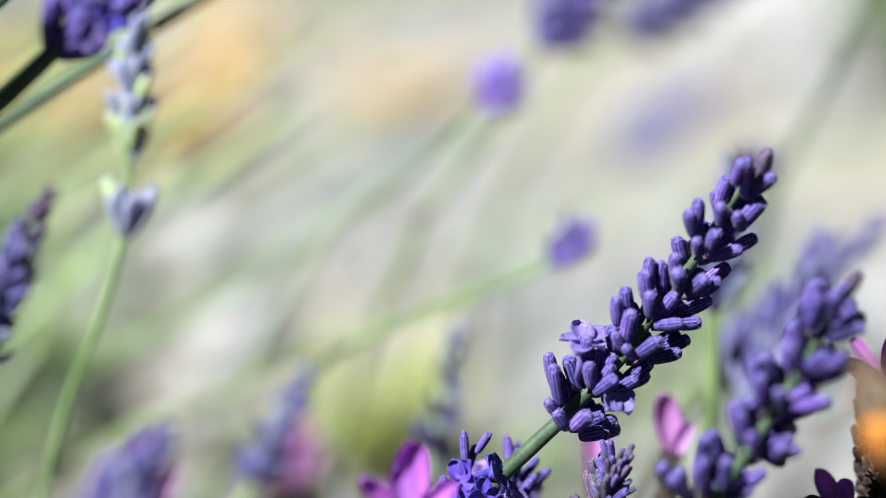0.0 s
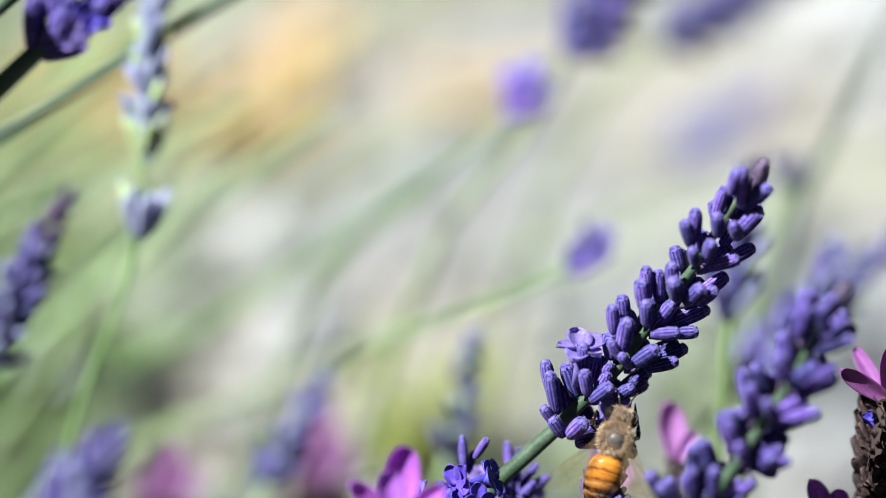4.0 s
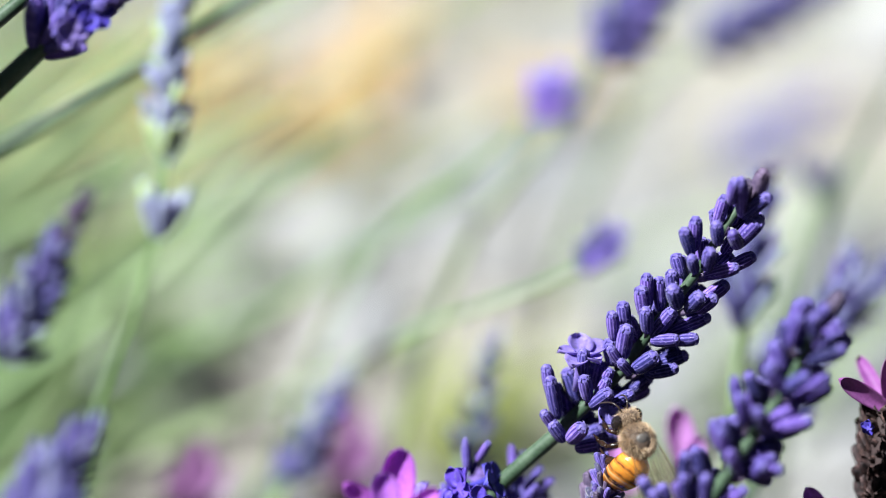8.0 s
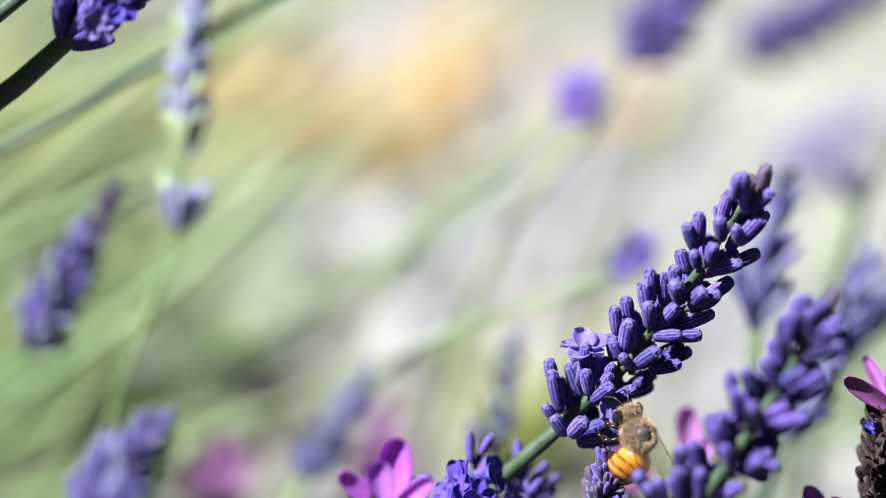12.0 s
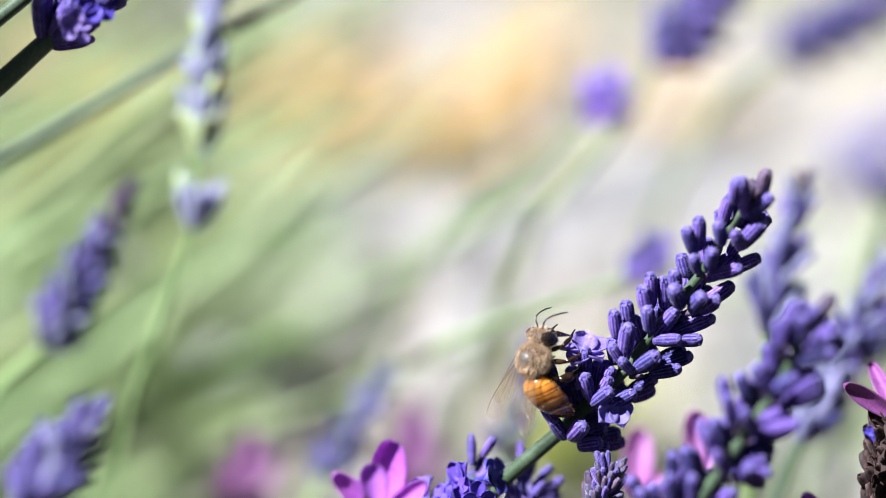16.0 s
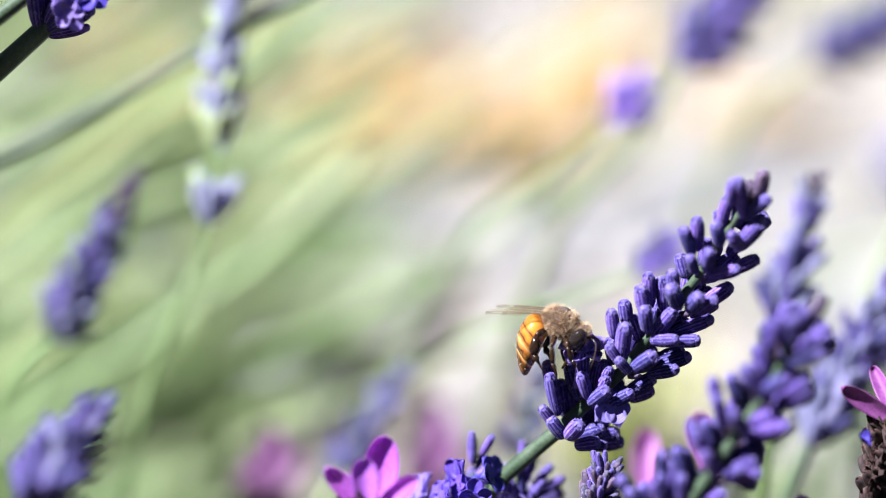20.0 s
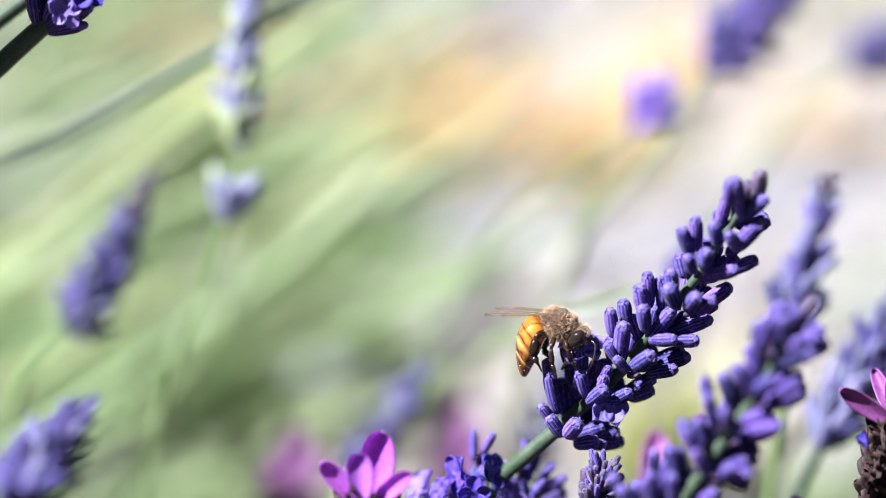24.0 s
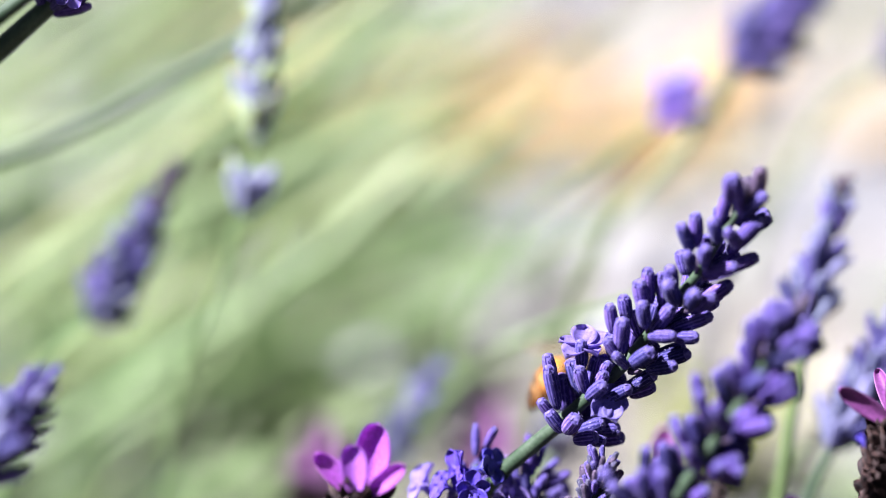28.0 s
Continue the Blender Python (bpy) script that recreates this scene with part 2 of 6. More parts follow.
def spline(points, per=6):
    """A smooth line through the points, with no overshoot on uneven steps."""
    p = [Vector(q) for q in points]
    ways = [(c - a).normalized() for a, c in zip(p, p[1:])]
    tang = [ways[0]] + [(u + v).normalized() for u, v in zip(ways, ways[1:])] + [ways[-1]]
    out = []
    for k in range(len(p) - 1):
        far = (p[k + 1] - p[k]).length
        for i in range(per):
            s = i / per
            out.append(p[k] * (2 * s ** 3 - 3 * s * s + 1) + tang[k] * far * (s ** 3 - 2 * s * s + s)
                       + p[k + 1] * (3 * s * s - 2 * s ** 3) + tang[k + 1] * far * (s ** 3 - s * s))
    return out + [p[-1]]


def lathe(bm, profile, seg, ribs=0.0, mat=0):
    """A body turned round z from (r, z) pairs; ribs: every second edge stands that far out."""
    rings = [[bm.verts.new((r * (1 + (ribs if k % 2 else -ribs)) * math.cos(2 * math.pi * k / seg),
                            r * (1 + (ribs if k % 2 else -ribs)) * math.sin(2 * math.pi * k / seg), z)) for k in range(seg)]
             for r, z in profile]
    for a, b in zip(rings, rings[1:]):
        for k in range(seg):
            f = bm.faces.new((a[k], a[(k + 1) % seg], b[(k + 1) % seg], b[k]))
            f.smooth, f.material_index = True, mat
    bm.faces.new(rings[0][::-1]).material_index = mat
    bm.faces.new(rings[-1]).material_index = mat


def petal(bm, length, width, at, cup=0.25, curl=0.3, thick=0.00012, nu=5, nv=8, mat=0, blunt=0.6, full=0.5):
    """A petal along +y of the pose at, with thickness, cupped across and curled along."""
    faces = []
    for side in (1, -1):
        grid = []
        for j in range(nv + 1):
            s = 1 - (1 - j / nv) ** 1.6
            w = width * 0.5 * (max(0.0, math.sin(math.pi * (0.08 + 0.92 * s) ** blunt)) ** full * 0.92 + 0.08 * (1 - s))
            row = []
            for i in range(nu + 1):
                u = 2 * i / nu - 1
                x, y = u * w, length * s
                z = cup * width * u * u * 0.5 + curl * length * s * s * 0.5 - 0.06 * width * (1 - abs(u)) + side * thick * 0.5
                row.append(bm.verts.new(at @ Vector((x, y, z))))
            grid.append(row)
        for j in range(nv):
            for i in range(nu):
                quad = (grid[j][i], grid[j][i + 1], grid[j + 1][i + 1], grid[j + 1][i])
                f = bm.faces.new(quad if side > 0 else quad[::-1])
                f.smooth, f.material_index = True, mat
        faces.append(grid)
    a, b = faces
    rim = [(j, 0) for j in range(nv + 1)] + [(nv, i) for i in range(1, nu + 1)] + [(j, nu) for j in range(nv - 1, -1, -1)]
    for (j0, i0), (j1, i1) in zip(rim, rim[1:]):
        bm.faces.new((a[j0][i0], a[j1][i1], b[j1][i1], b[j0][i0])).material_index = mat


def mesh_of(name, bm, *mats):
    me = bpy.data.meshes.new(name)
    bm.normal_update()
    bm.to_mesh(me)
    bm.free()
    for m in mats:
        me.materials.append(m)
    return me


def part(name, bm, material, parent, label=""):
    """One mesh object under a thing or under a part."""
    ob = new(name, mesh_of(name, bm, *(material if isinstance(material, (list, tuple)) else (material,))))
    ob.parent = parent
    return tagged(ob, label)


def piece(name, me, parent, m):
    """One more object on shared mesh data."""
    ob = new(name, me)
    ob.parent = parent
    ob.matrix_basis = m
    return ob


def aim(at, way, spin=0.0, size=1.0):
    """A pose at a point with +z along way."""
    q = Vector(way).normalized().to_track_quat("Z", "Y")
    return Matrix.LocRotScale(Vector(at), q @ Euler((0, 0, spin)).to_quaternion(), Vector((size, size, size)))


def thing(name, at, label, category, group="", kind=""):
    ob = new(name)
    ob.empty_display_size = 0.01
    ob.location = at
    return tagged(ob, label, category, group, kind)


# ---- lavender pieces, one unit long along z ----
def bud_mesh(name, seg, calyx, tip, nub):
    bm = bmesh.new()
    ribs = 0.10 if seg > 12 else 0.0
    lathe(bm, [(0.045, 0), (0.085, 0.05), (0.118, 0.18), (0.134, 0.38), (0.140, 0.58), (0.136, 0.74), (0.124, 0.84), (0.104, 0.91), (0.082, 0.93)], seg, ribs, 0)
    for f in bm.faces:
        if f.calc_center_median().z > 0.83 and seg > 12:
            f.material_index = 1
    if nub:
        lathe(bm, [(0.075, 0.88), (0.100, 0.94), (0.098, 1.0), (0.070, 1.05), (0.025, 1.075)], max(8, seg // 2), 0, 1)
    else:
        lathe(bm, [(0.098, 0.90), (0.086, 0.955), (0.058, 0.99), (0.02, 1.005)], seg, ribs * 0.8, 1)
    for k in range(5 if seg > 12 else 0):
        a = 2 * math.pi * k / 5
        out = Vector((math.cos(a), math.sin(a), 0))
        sweep(bm, [out * 0.115 + Vector((0, 0, 0.84)), out * 0.112 + Vector((0, 0, 0.92)), out * 0.075 + Vector((0, 0, 0.985))],
              [0.015, 0.022, 0.006], 5, 1)
    rnd = random.Random(seg)
    for k in range(170 if seg > 16 else 0):
        a, z = rnd.uniform(0, 2 * math.pi), rnd.uniform(0.1, 0.92)
        r = 0.146 - 0.08 * abs(z - 0.58) ** 1.5
        out, turn = Vector((math.cos(a), math.sin(a), 0)), Vector((-math.sin(a), math.cos(a), 0)) * 0.006
        p = out * r + Vector((0, 0, z))
        bm.faces.new([bm.verts.new(q) for q in (p + turn, p - turn, p + out * 0.016 + Vector((0, 0, rnd.uniform(0.015, 0.05))))]).material_index = 2
    return mesh_of(name, bm, calyx, tip, DOWN)


def flower_mesh(name, mat):
    """An open two-lipped corolla: a short tube and five lobes."""
    bm = bmesh.new()
    lathe(bm, [(0.05, 0), (0.07, 0.3), (0.10, 0.62), (0.15, 0.78)], 10)
    for turn, length, width, lean in ((58, 0.52, 0.60, 34), (122, 0.50, 0.56, 38), (195, 0.38, 0.46, 10), (270, 0.44, 0.50, -4),
                                      (345, 0.36, 0.46, 14)):
        m = pose(0, 0, 0.74, 0, 0, turn - 90) @ pose(0, 0.1, 0, lean, 0, 0)
        petal(bm, length, width, m, 0.35, -0.4, 0.02, 6, 8, blunt=1.1)
    return mesh_of(name, bm, mat)


def leaf_bract_mesh(name, mat):
    bm = bmesh.new()
    petal(bm, 1.0, 0.55, Matrix.Identity(4) @ pose(0, 0, 0, 90, 0, 0), 0.5, 0.3, 0.03, 4, 5)
    return mesh_of(name, bm, mat)


BUD = bud_mesh("bud", 22, CALYX, CALYX_TIP, False)
BUD_OPENING = bud_mesh("bud_opening", 22, CALYX, COROLLA_BUD, True)
BUD_SHADED = bud_mesh("bud_shaded", 18, CALYX_SHADED, CALYX_TIP, False)
BUD_SOFT = bud_mesh("bud_soft", 12, CALYX_DULL, CALYX_DULL, True)
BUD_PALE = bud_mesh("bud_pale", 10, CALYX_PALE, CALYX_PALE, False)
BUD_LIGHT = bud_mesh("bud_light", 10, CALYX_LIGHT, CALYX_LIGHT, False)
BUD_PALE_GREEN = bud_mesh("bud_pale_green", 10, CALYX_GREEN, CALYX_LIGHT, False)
BUD_LILAC = bud_mesh("bud_lilac", 12, LILAC, LILAC, True)
BUD_SEED = bud_mesh("bud_seed", 16, CALYX_SEED, CALYX_SEED, False)
BUD_BROWN = bud_mesh("bud_brown", 16, TIP_BROWN, TIP_BROWN, False)
FLOWER = flower_mesh("corolla", COROLLA)
FLOWER_DEEP = flower_mesh("corolla_deep", COROLLA_DEEP)
SCALE_LEAF = leaf_bract_mesh("whorl_leaf", TIP_BROWN)


def lavender(name, root, base, tip, label, whorls=7, per=8, size=0.0055, bow=0.25, stem_r=0.0008, kinds=(BUD_SOFT,),
             stem_mat=STEM, flowers=0, seed=1, open_out=0.9, gap_first=0.0, group="lavender flower spikes", taper=0.55, brown_tip=False, brown_from=0.96, slim=1.0, via=()):
    """A lavender flower: a stem from the root to the spike's base, and whorls of buds from base to tip."""
    rnd = random.Random(seed)
    root, base, tip = Vector(root), Vector(base), Vector(tip)
    ob = thing(name, root, label, "flower", group)
    axis = (tip - base)
    length, axis = axis.length, axis.normalized()
    bend = base - axis * (base - root).length * bow
    pts = curve_points((0, 0, 0), bend - root, base - root, 14)
    if via:
        pts = spline([Vector((0, 0, 0)), *(Vector(v) - root for v in via), base - root])
    n = len(pts)
    bm = bmesh.new()
    sweep(bm, pts + [tip - root - axis * 0.002], [stem_r * (1.1 - 0.25 * i / n) for i in range(n)] + [stem_r * 0.4], 8)
    part("stem", bm, stem_mat, ob)
    side = axis.orthogonal().normalized()
    other = axis.cross(side)
    turn = rnd.random() * 6
    for w in range(whorls):
        s = w / max(1, whorls - 1)
        s = s if w == 0 or not gap_first else gap_first + (1 - gap_first) * (w - 1) / max(1, whorls - 2)
        at = base - root + axis * (length * 0.93 * s)
        count = max(3, round(per * (1 - 0.45 * s)))
        turn += 0.4
        for k in range(count):
            a = turn + 2 * math.pi * (k + rnd.uniform(-0.22, 0.22)) / count
            out = side * math.cos(a) + other * math.sin(a)
            spread = open_out * (1 - 0.55 * s) * rnd.uniform(0.55, 1.35)
            way = axis + out * spread + Vector((0, 0, rnd.uniform(-0.1, 0.3)))
            big = size * (1 - (1 - taper) * s) * rnd.uniform(0.82, 1.12)
            brown = brown_tip and s > brown_from
            big *= 0.7 if brown and brown_from > 0.9 else 1.0
            me = BUD_BROWN if brown else kinds[rnd.randrange(len(kinds))]
            piece("bud", me, ob, aim(at + out * stem_r * 0.6 + axis * rnd.uniform(-0.0014, 0.0014), way, rnd.random() * 6, big) @ Matrix.Diagonal((slim, slim, 1, 1)))
    for k in range(flowers):
        s = rnd.uniform(0.05, 0.6)
        a = rnd.random() * 2 * math.pi
        out = side * math.cos(a) + other * math.sin(a)
        piece("open_flower", FLOWER, ob, aim(base - root + axis * length * s + out * 0.003, axis * 0.6 + out, rnd.random() * 6, size * 1.05))
    return ob


# ---- ground ----
def ground_sheet():
    bm = bmesh.new()
    n, rnd = 60, random.Random(5)
    xs = sorted({-40, -12, -4, 4, 12, 40, *(round(-1.2 + 2.4 * i / n, 4) for i in range(n + 1))})
    ys = sorted({-40, -12, -4, 5, 14, 40, *(round(-0.6 + 2.4 * i / n, 4) for i in range(n + 1))})
    grid = [[bm.verts.new((x, y, noise.noise((x * 6, y * 6, 0)) * 0.006 if abs(x) < 1.2 and -0.6 < y < 1.8 else 0)) for x in xs] for y in ys]
    for j in range(len(ys) - 1):
        for i in range(len(xs) - 1):
            bm.faces.new((grid[j][i], grid[j][i + 1], grid[j + 1][i + 1], grid[j + 1][i])).smooth = True
    ob = new("ground", mesh_of("ground", bm, SOIL))
    return tagged(ob, "pale sandy soil in full sun", "ground", kind="structure")


def pebbles():
    """Loose pale stones over the bed."""
    rnd, verts, faces = random.Random(8), [], []
    probe = bmesh.new()
    bmesh.ops.create_icosphere(probe, subdivisions=1, radius=1)
    probe.verts.index_update()
    unit = [v.co.copy() for v in probe.verts]
    tris = [[v.index for v in f.verts] for f in probe.faces]
    probe.free()
    for i in range(2600):
        x, y = rnd.uniform(-0.5, 0.55), rnd.uniform(0.47, 1.15)
        r = 0.003 + 0.011 * rnd.random() ** 3
        m = pose(x, y, r * 0.35, rnd.uniform(0, 360), rnd.uniform(0, 360), rnd.uniform(0, 360))
        k = len(verts)
        sc = Vector((r * rnd.uniform(0.8, 1.4), r, r * rnd.uniform(0.5, 0.9)))
        verts += [m @ Vector((v.x * sc.x, v.y * sc.y, v.z * sc.z)) for v in unit]
        faces += [[k + a for a in t] for t in tris]
    me = bpy.data.meshes.new("pebbles")
    me.from_pydata(verts, [], faces)
    me.materials.append(STONE)
    for p in me.polygons:
        p.use_smooth = True
    return tagged(new("pebbles", me), "loose pale pebbles scattered on the soil", "pebbles", kind="stuff")


def unseen_dark_bed():
    """Unseen dark soil added under the near plants to cut bounced light; uneven edge."""
    bm = bmesh.new()
    xs, rows = [-5 + 0.1 * i for i in range(101)], []
    for j in range(30):
        f = j / 29
        row = []
        for x in xs:
            near, far = -1.3 + 0.12 * noise.noise((x * 1.5, 8, 0)), 0.435 + 0.02 * noise.noise((x * 9, 3, 0)) + (0.1 * noise.noise((x, 5, 0)) if abs(x) > 1 else 0)
            row.append(bm.verts.new((x, near + (far - near) * f, (0.012 + 0.008 * noise.noise((x * 12, f * 20, 0))) * min(1, 6 * (1 - f), 6 * f) - 0.008 * (f in (0, 1)) + 0.004)))
        rows.append(row)
    for a, c in zip(rows, rows[1:]):
        for i in range(100):
            bm.faces.new((a[i], a[i + 1], c[i + 1], c[i])).smooth = True
    ob = new("unseen_dark_bed", mesh_of("unseen_dark_bed", bm, BOUNCE_DARK))
    return tagged(ob, "unseen dark soil added under the near plants to cut bounce", "soil bed", kind="structure")


ground_sheet()
unseen_dark_bed()
pebbles()


def blade(verts, faces, at, way, length, width, droop, rnd):
    """One narrow leaf as a thin folded strip."""
    way = Vector(way).normalized()
    side = way.cross(Vector((rnd.uniform(-1, 1), rnd.uniform(-1, 1), rnd.uniform(-1, 1)))).normalized()
    k, n = len(verts), 4
    for j in range(n + 1):
        s = j / n
        p = Vector(at) + way * length * s + Vector((0, 0, -droop * length * s * s))
        w = width * 0.5 * (math.sin(math.pi * min(1, 0.12 + 0.86 * s)) ** 0.6)
        up = way.cross(side) * w * 0.35
        verts += [p - side * w + up, p, p + side * w + up]
    for j in range(n):
        a = k + 3 * j
        faces += [(a, a + 1, a + 4, a + 3), (a + 1, a + 2, a + 5, a + 4)]


def leaf_clump(name, at, radius, height, sprigs, label, mat, length=(0.018, 0.036), width=0.0032, lean=(0.7, 0.1, 0.5), seed=1, group=""):
    """A tuft of leafy sprigs; at is its foot."""
    rnd = random.Random(seed)
    ob = thing(name, at, label, "plant", group)
    for i in range(sprigs):
        verts, faces = [], []
        a, r = rnd.uniform(0, 2 * math.pi), radius * math.sqrt(rnd.random())
        foot = Vector((r * math.cos(a), r * math.sin(a), 0))
        up = (Vector(lean) + Vector((rnd.gauss(0, 0.3), rnd.gauss(0, 0.3), rnd.gauss(0, 0.2)))).normalized()
        up.z = max(up.z, 0.15)
        tall = height * rnd.uniform(0.6, 1.2)
        blade(verts, faces, foot, up, tall, 0.0016, 0.0, rnd)
        for k in range(9):
            way = up + Vector((rnd.gauss(0, 0.45), rnd.gauss(0, 0.45), rnd.gauss(0.1, 0.3)))
            blade(verts, faces, foot + up * tall * (0.1 + 0.1 * k), way, rnd.uniform(*length), width * rnd.uniform(0.7, 1.3), rnd.uniform(0, 0.2), rnd)
        me = bpy.data.meshes.new("sprig")
        me.from_pydata(verts, [], faces)
        me.materials.append(mat)
        sprig = new("sprig", me)
        sprig.parent = ob
    return ob


def bare_stem(points, r, seed, mat=STEM_FAR, leaves=2):
    """A long leaning stem with a few narrow leaves; its flower is out of sight."""
    root = Vector(points[0])
    rnd = random.Random(seed)
    ob = thing("flower_stem", root, "dry straw coloured stem leaning over" if mat is STEM_DRY else "long thin green lavender stem leaning over", "stem", "leaning stems")
    bm = bmesh.new()
    pts = spline([Vector(p) - root for p in points])
    n = len(pts)
    sweep(bm, pts, [r * (1.2 - 0.5 * i / n) for i in range(n)], 7)
    part("stem", bm, mat, ob)
    for k in range(leaves):
        verts, faces = [], []
        i = rnd.randrange(2, n // 2 + 1)
        blade(verts, faces, pts[i], (pts[i + 1] - pts[i]).normalized() + Vector((rnd.gauss(0, 0.3), rnd.gauss(0, 0.3), 0.2)), rnd.uniform(0.02, 0.035), 0.003, 0.1, rnd)
        me = bpy.data.meshes.new("leaf")
        me.from_pydata(verts, [], faces)
        me.materials.append(LEAF)
        new("leaf", me).parent = ob
    return ob


# ---- the main spike, in millimetres in its own plane ----
SPIKE = pose(*(0.02353, 0.34576, 0.12688), *(59.762, -2.621, -9.799))
main_spike = thing("lavender_spike", (0, 0, 0), "violet lavender spike in bloom with ribbed downy buds and lilac flowers", "flower",
                   "lavender flower spikes")
main_spike.matrix_basis = SPIKE
MM = 0.001


def spike_whorl(spike, buds, bud=BUD, behind=4, reach=1.0):
    """Buds of one whorl: foot and tip of each, and its kind (full, opening, withered, stout, small)."""
    for x0, y0, z0, x1, y1, z1, kind in buds:
        a, b = Vector((x0, y0, z0)) * MM, Vector((x1, y1, z1)) * MM
        wide = (0.0058, 0.0059, 0.0066, 0.0068, 0.0047)[kind] * (0.95 + 0.1 * ((x0 * 7 + y1 * 3) % 1))
        q = (b - a).to_track_quat("Z", "Y") @ Euler((0, 0, x0 + y1)).to_quaternion()
        piece("bud", (bud, BUD_OPENING, BUD_BROWN, bud, bud)[kind], spike, Matrix.LocRotScale(a, q, Vector((wide, wide, (b - a).length * 1.02))))
    # the far side of the whorl, and the withered scale leaves at its foot
    mid = sum((Vector(b[:3]) for b in buds), Vector()) / len(buds) * MM
    rnd = random.Random(len(buds) + round(mid.x * 9e4))
    along, side = Vector((0.60, 0.76, 0.25)), Vector((0.78, -0.62, 0.0))
    for k in range(behind):
        a = math.pi * (k + rnd.uniform(0.2, 0.8)) / behind
        out = side * math.cos(a) + Vector((0, 0, -1)) * math.sin(a)
        q = (along + out * rnd.uniform(0.3, 0.6)).to_track_quat("Z", "Y")
        piece("bud", bud, spike, Matrix.LocRotScale(mid + out * 0.0006 * reach ** 2 - Vector((0, 0, 0.0026)), q, Vector((0.0066, 0.0066, rnd.uniform(0.0032, 0.0040) * reach))))
    for k in range(4):
        a = 2 * math.pi * (k + rnd.random() * 0.6) / 4
        out = side * math.cos(a) + Vector((0, 0, 1)) * math.sin(a)
        piece("scale_leaf", SCALE_LEAF, spike, aim(mid - along * 0.0012 - Vector((0, 0, 0.0012)) + out * 0.0005, along + out * 1.1, a, rnd.uniform(0.0016, 0.0024)))


spike_whorl(main_spike, [
    (13.6, 17.3, 0.2, 15.1, 21.9, 4.3, 2),
    (13.0, 17.7, 0.2, 13.2, 20.6, 2.9, 2),
    (11.2, 17.8, 2.9, 11.8, 20.7, 5.8, 0),
    (12.5, 16.3, 1.4, 12.4, 20.9, 6.0, 0),
    (12.5, 16.2, 1.3, 15.8, 18.9, 3.7, 0),
    (11.5, 12.5, -0.7, 14.8, 16.1, 1.2, 3),
    (12.3, 12.6, 0.3, 11.5, 14.3, 3.2, 1),
    (9.8, 12.8, 0.5, 9.5, 15.6, 3.0, 0),
    (9.4, 15.0, -1.1, 10.5, 18.8, 0.9, 0),
    (10.2, 13.7, -2.1, 9.1, 17.1, -0.6, 0),
    (11.3, 15.3, -1.9, 12.1, 19.2, 0.4, 0),
    (10.3, 11.7, -3.2, 12.1, 14.5, -2.8, 0),
])
spike_whorl(main_spike, [
    (6.6, 11.5, 0.7, 5.6, 14.7, 3.1, 0),
    (6.9, 12.1, -0.6, 7.0, 16.1, 1.6, 0),
    (7.1, 9.4, 0.9, 6.6, 11.4, 3.1, 4),
    (8.4, 9.7, 0.3, 8.9, 12.3, 3.0, 0),
    (8.1, 9.0, -0.3, 12.3, 10.2, 0.2, 0),
    (10.5, 9.7, -1.8, 14.2, 11.7, -1.8, 0),
    (5.4, 8.7, -2.8, 4.5, 11.6, -2.1, 0),
    (6.3, 8.4, -3.6, 5.1, 11.3, -3.0, 0),
    (8.9, 9.3, -3.4, 11.4, 11.8, -3.8, 0),
    (7.8, 10.4, -2.9, 7.6, 13.7, -2.1, 0),
])
spike_whorl(main_spike, [
    (4.4, 6.6, -1.0, 4.2, 9.6, 0.8, 0),
    (5.1, 5.1, -0.7, 4.4, 7.7, 2.4, 3),
    (6.3, 4.8, -0.8, 7.9, 6.8, 1.5, 3),
    (7.3, 4.6, -1.7, 9.6, 6.6, -0.2, 0),
    (7.2, 5.4, -3.3, 11.0, 8.2, -3.1, 3),
    (3.1, 5.7, -2.7, 2.2, 8.6, -2.0, 0),
    (4.1, 5.5, -3.6, 2.9, 8.3, -3.2, 0),
    (5.9, 4.1, -4.4, 9.0, 5.9, -5.2, 0),
    (5.0, 6.2, -4.1, 6.6, 8.5, -4.8, 0),
])
spike_whorl(main_spike, [
    (1.4, 1.9, -1.0, 1.2, 5.0, 1.2, 0),
    (1.1, 3.7, -1.2, 0.5, 7.5, 0.9, 3),
    (1.3, 4.8, -2.1, 1.2, 9.1, -0.3, 0),
    (2.9, 4.6, -2.8, 2.7, 8.7, -1.2, 0),
    (1.9, 1.4, -2.1, 4.6, 4.9, -1.0, 3),
    (1.8, 0.9, -1.1, 5.3, 1.2, -0.7, 0),
    (4.1, 1.0, -2.7, 7.6, 1.3, -2.8, 0),
    (3.9, 1.9, -3.6, 8.9, 4.1, -3.3, 0),
    (1.8, -1.6, -5.2, 5.2, -0.1, -6.2, 3),
    (-0.0, 0.7, -4.1, -1.2, 3.8, -3.3, 3),
    (1.0, 1.9, -4.4, 1.6, 5.0, -4.2, 0),
])
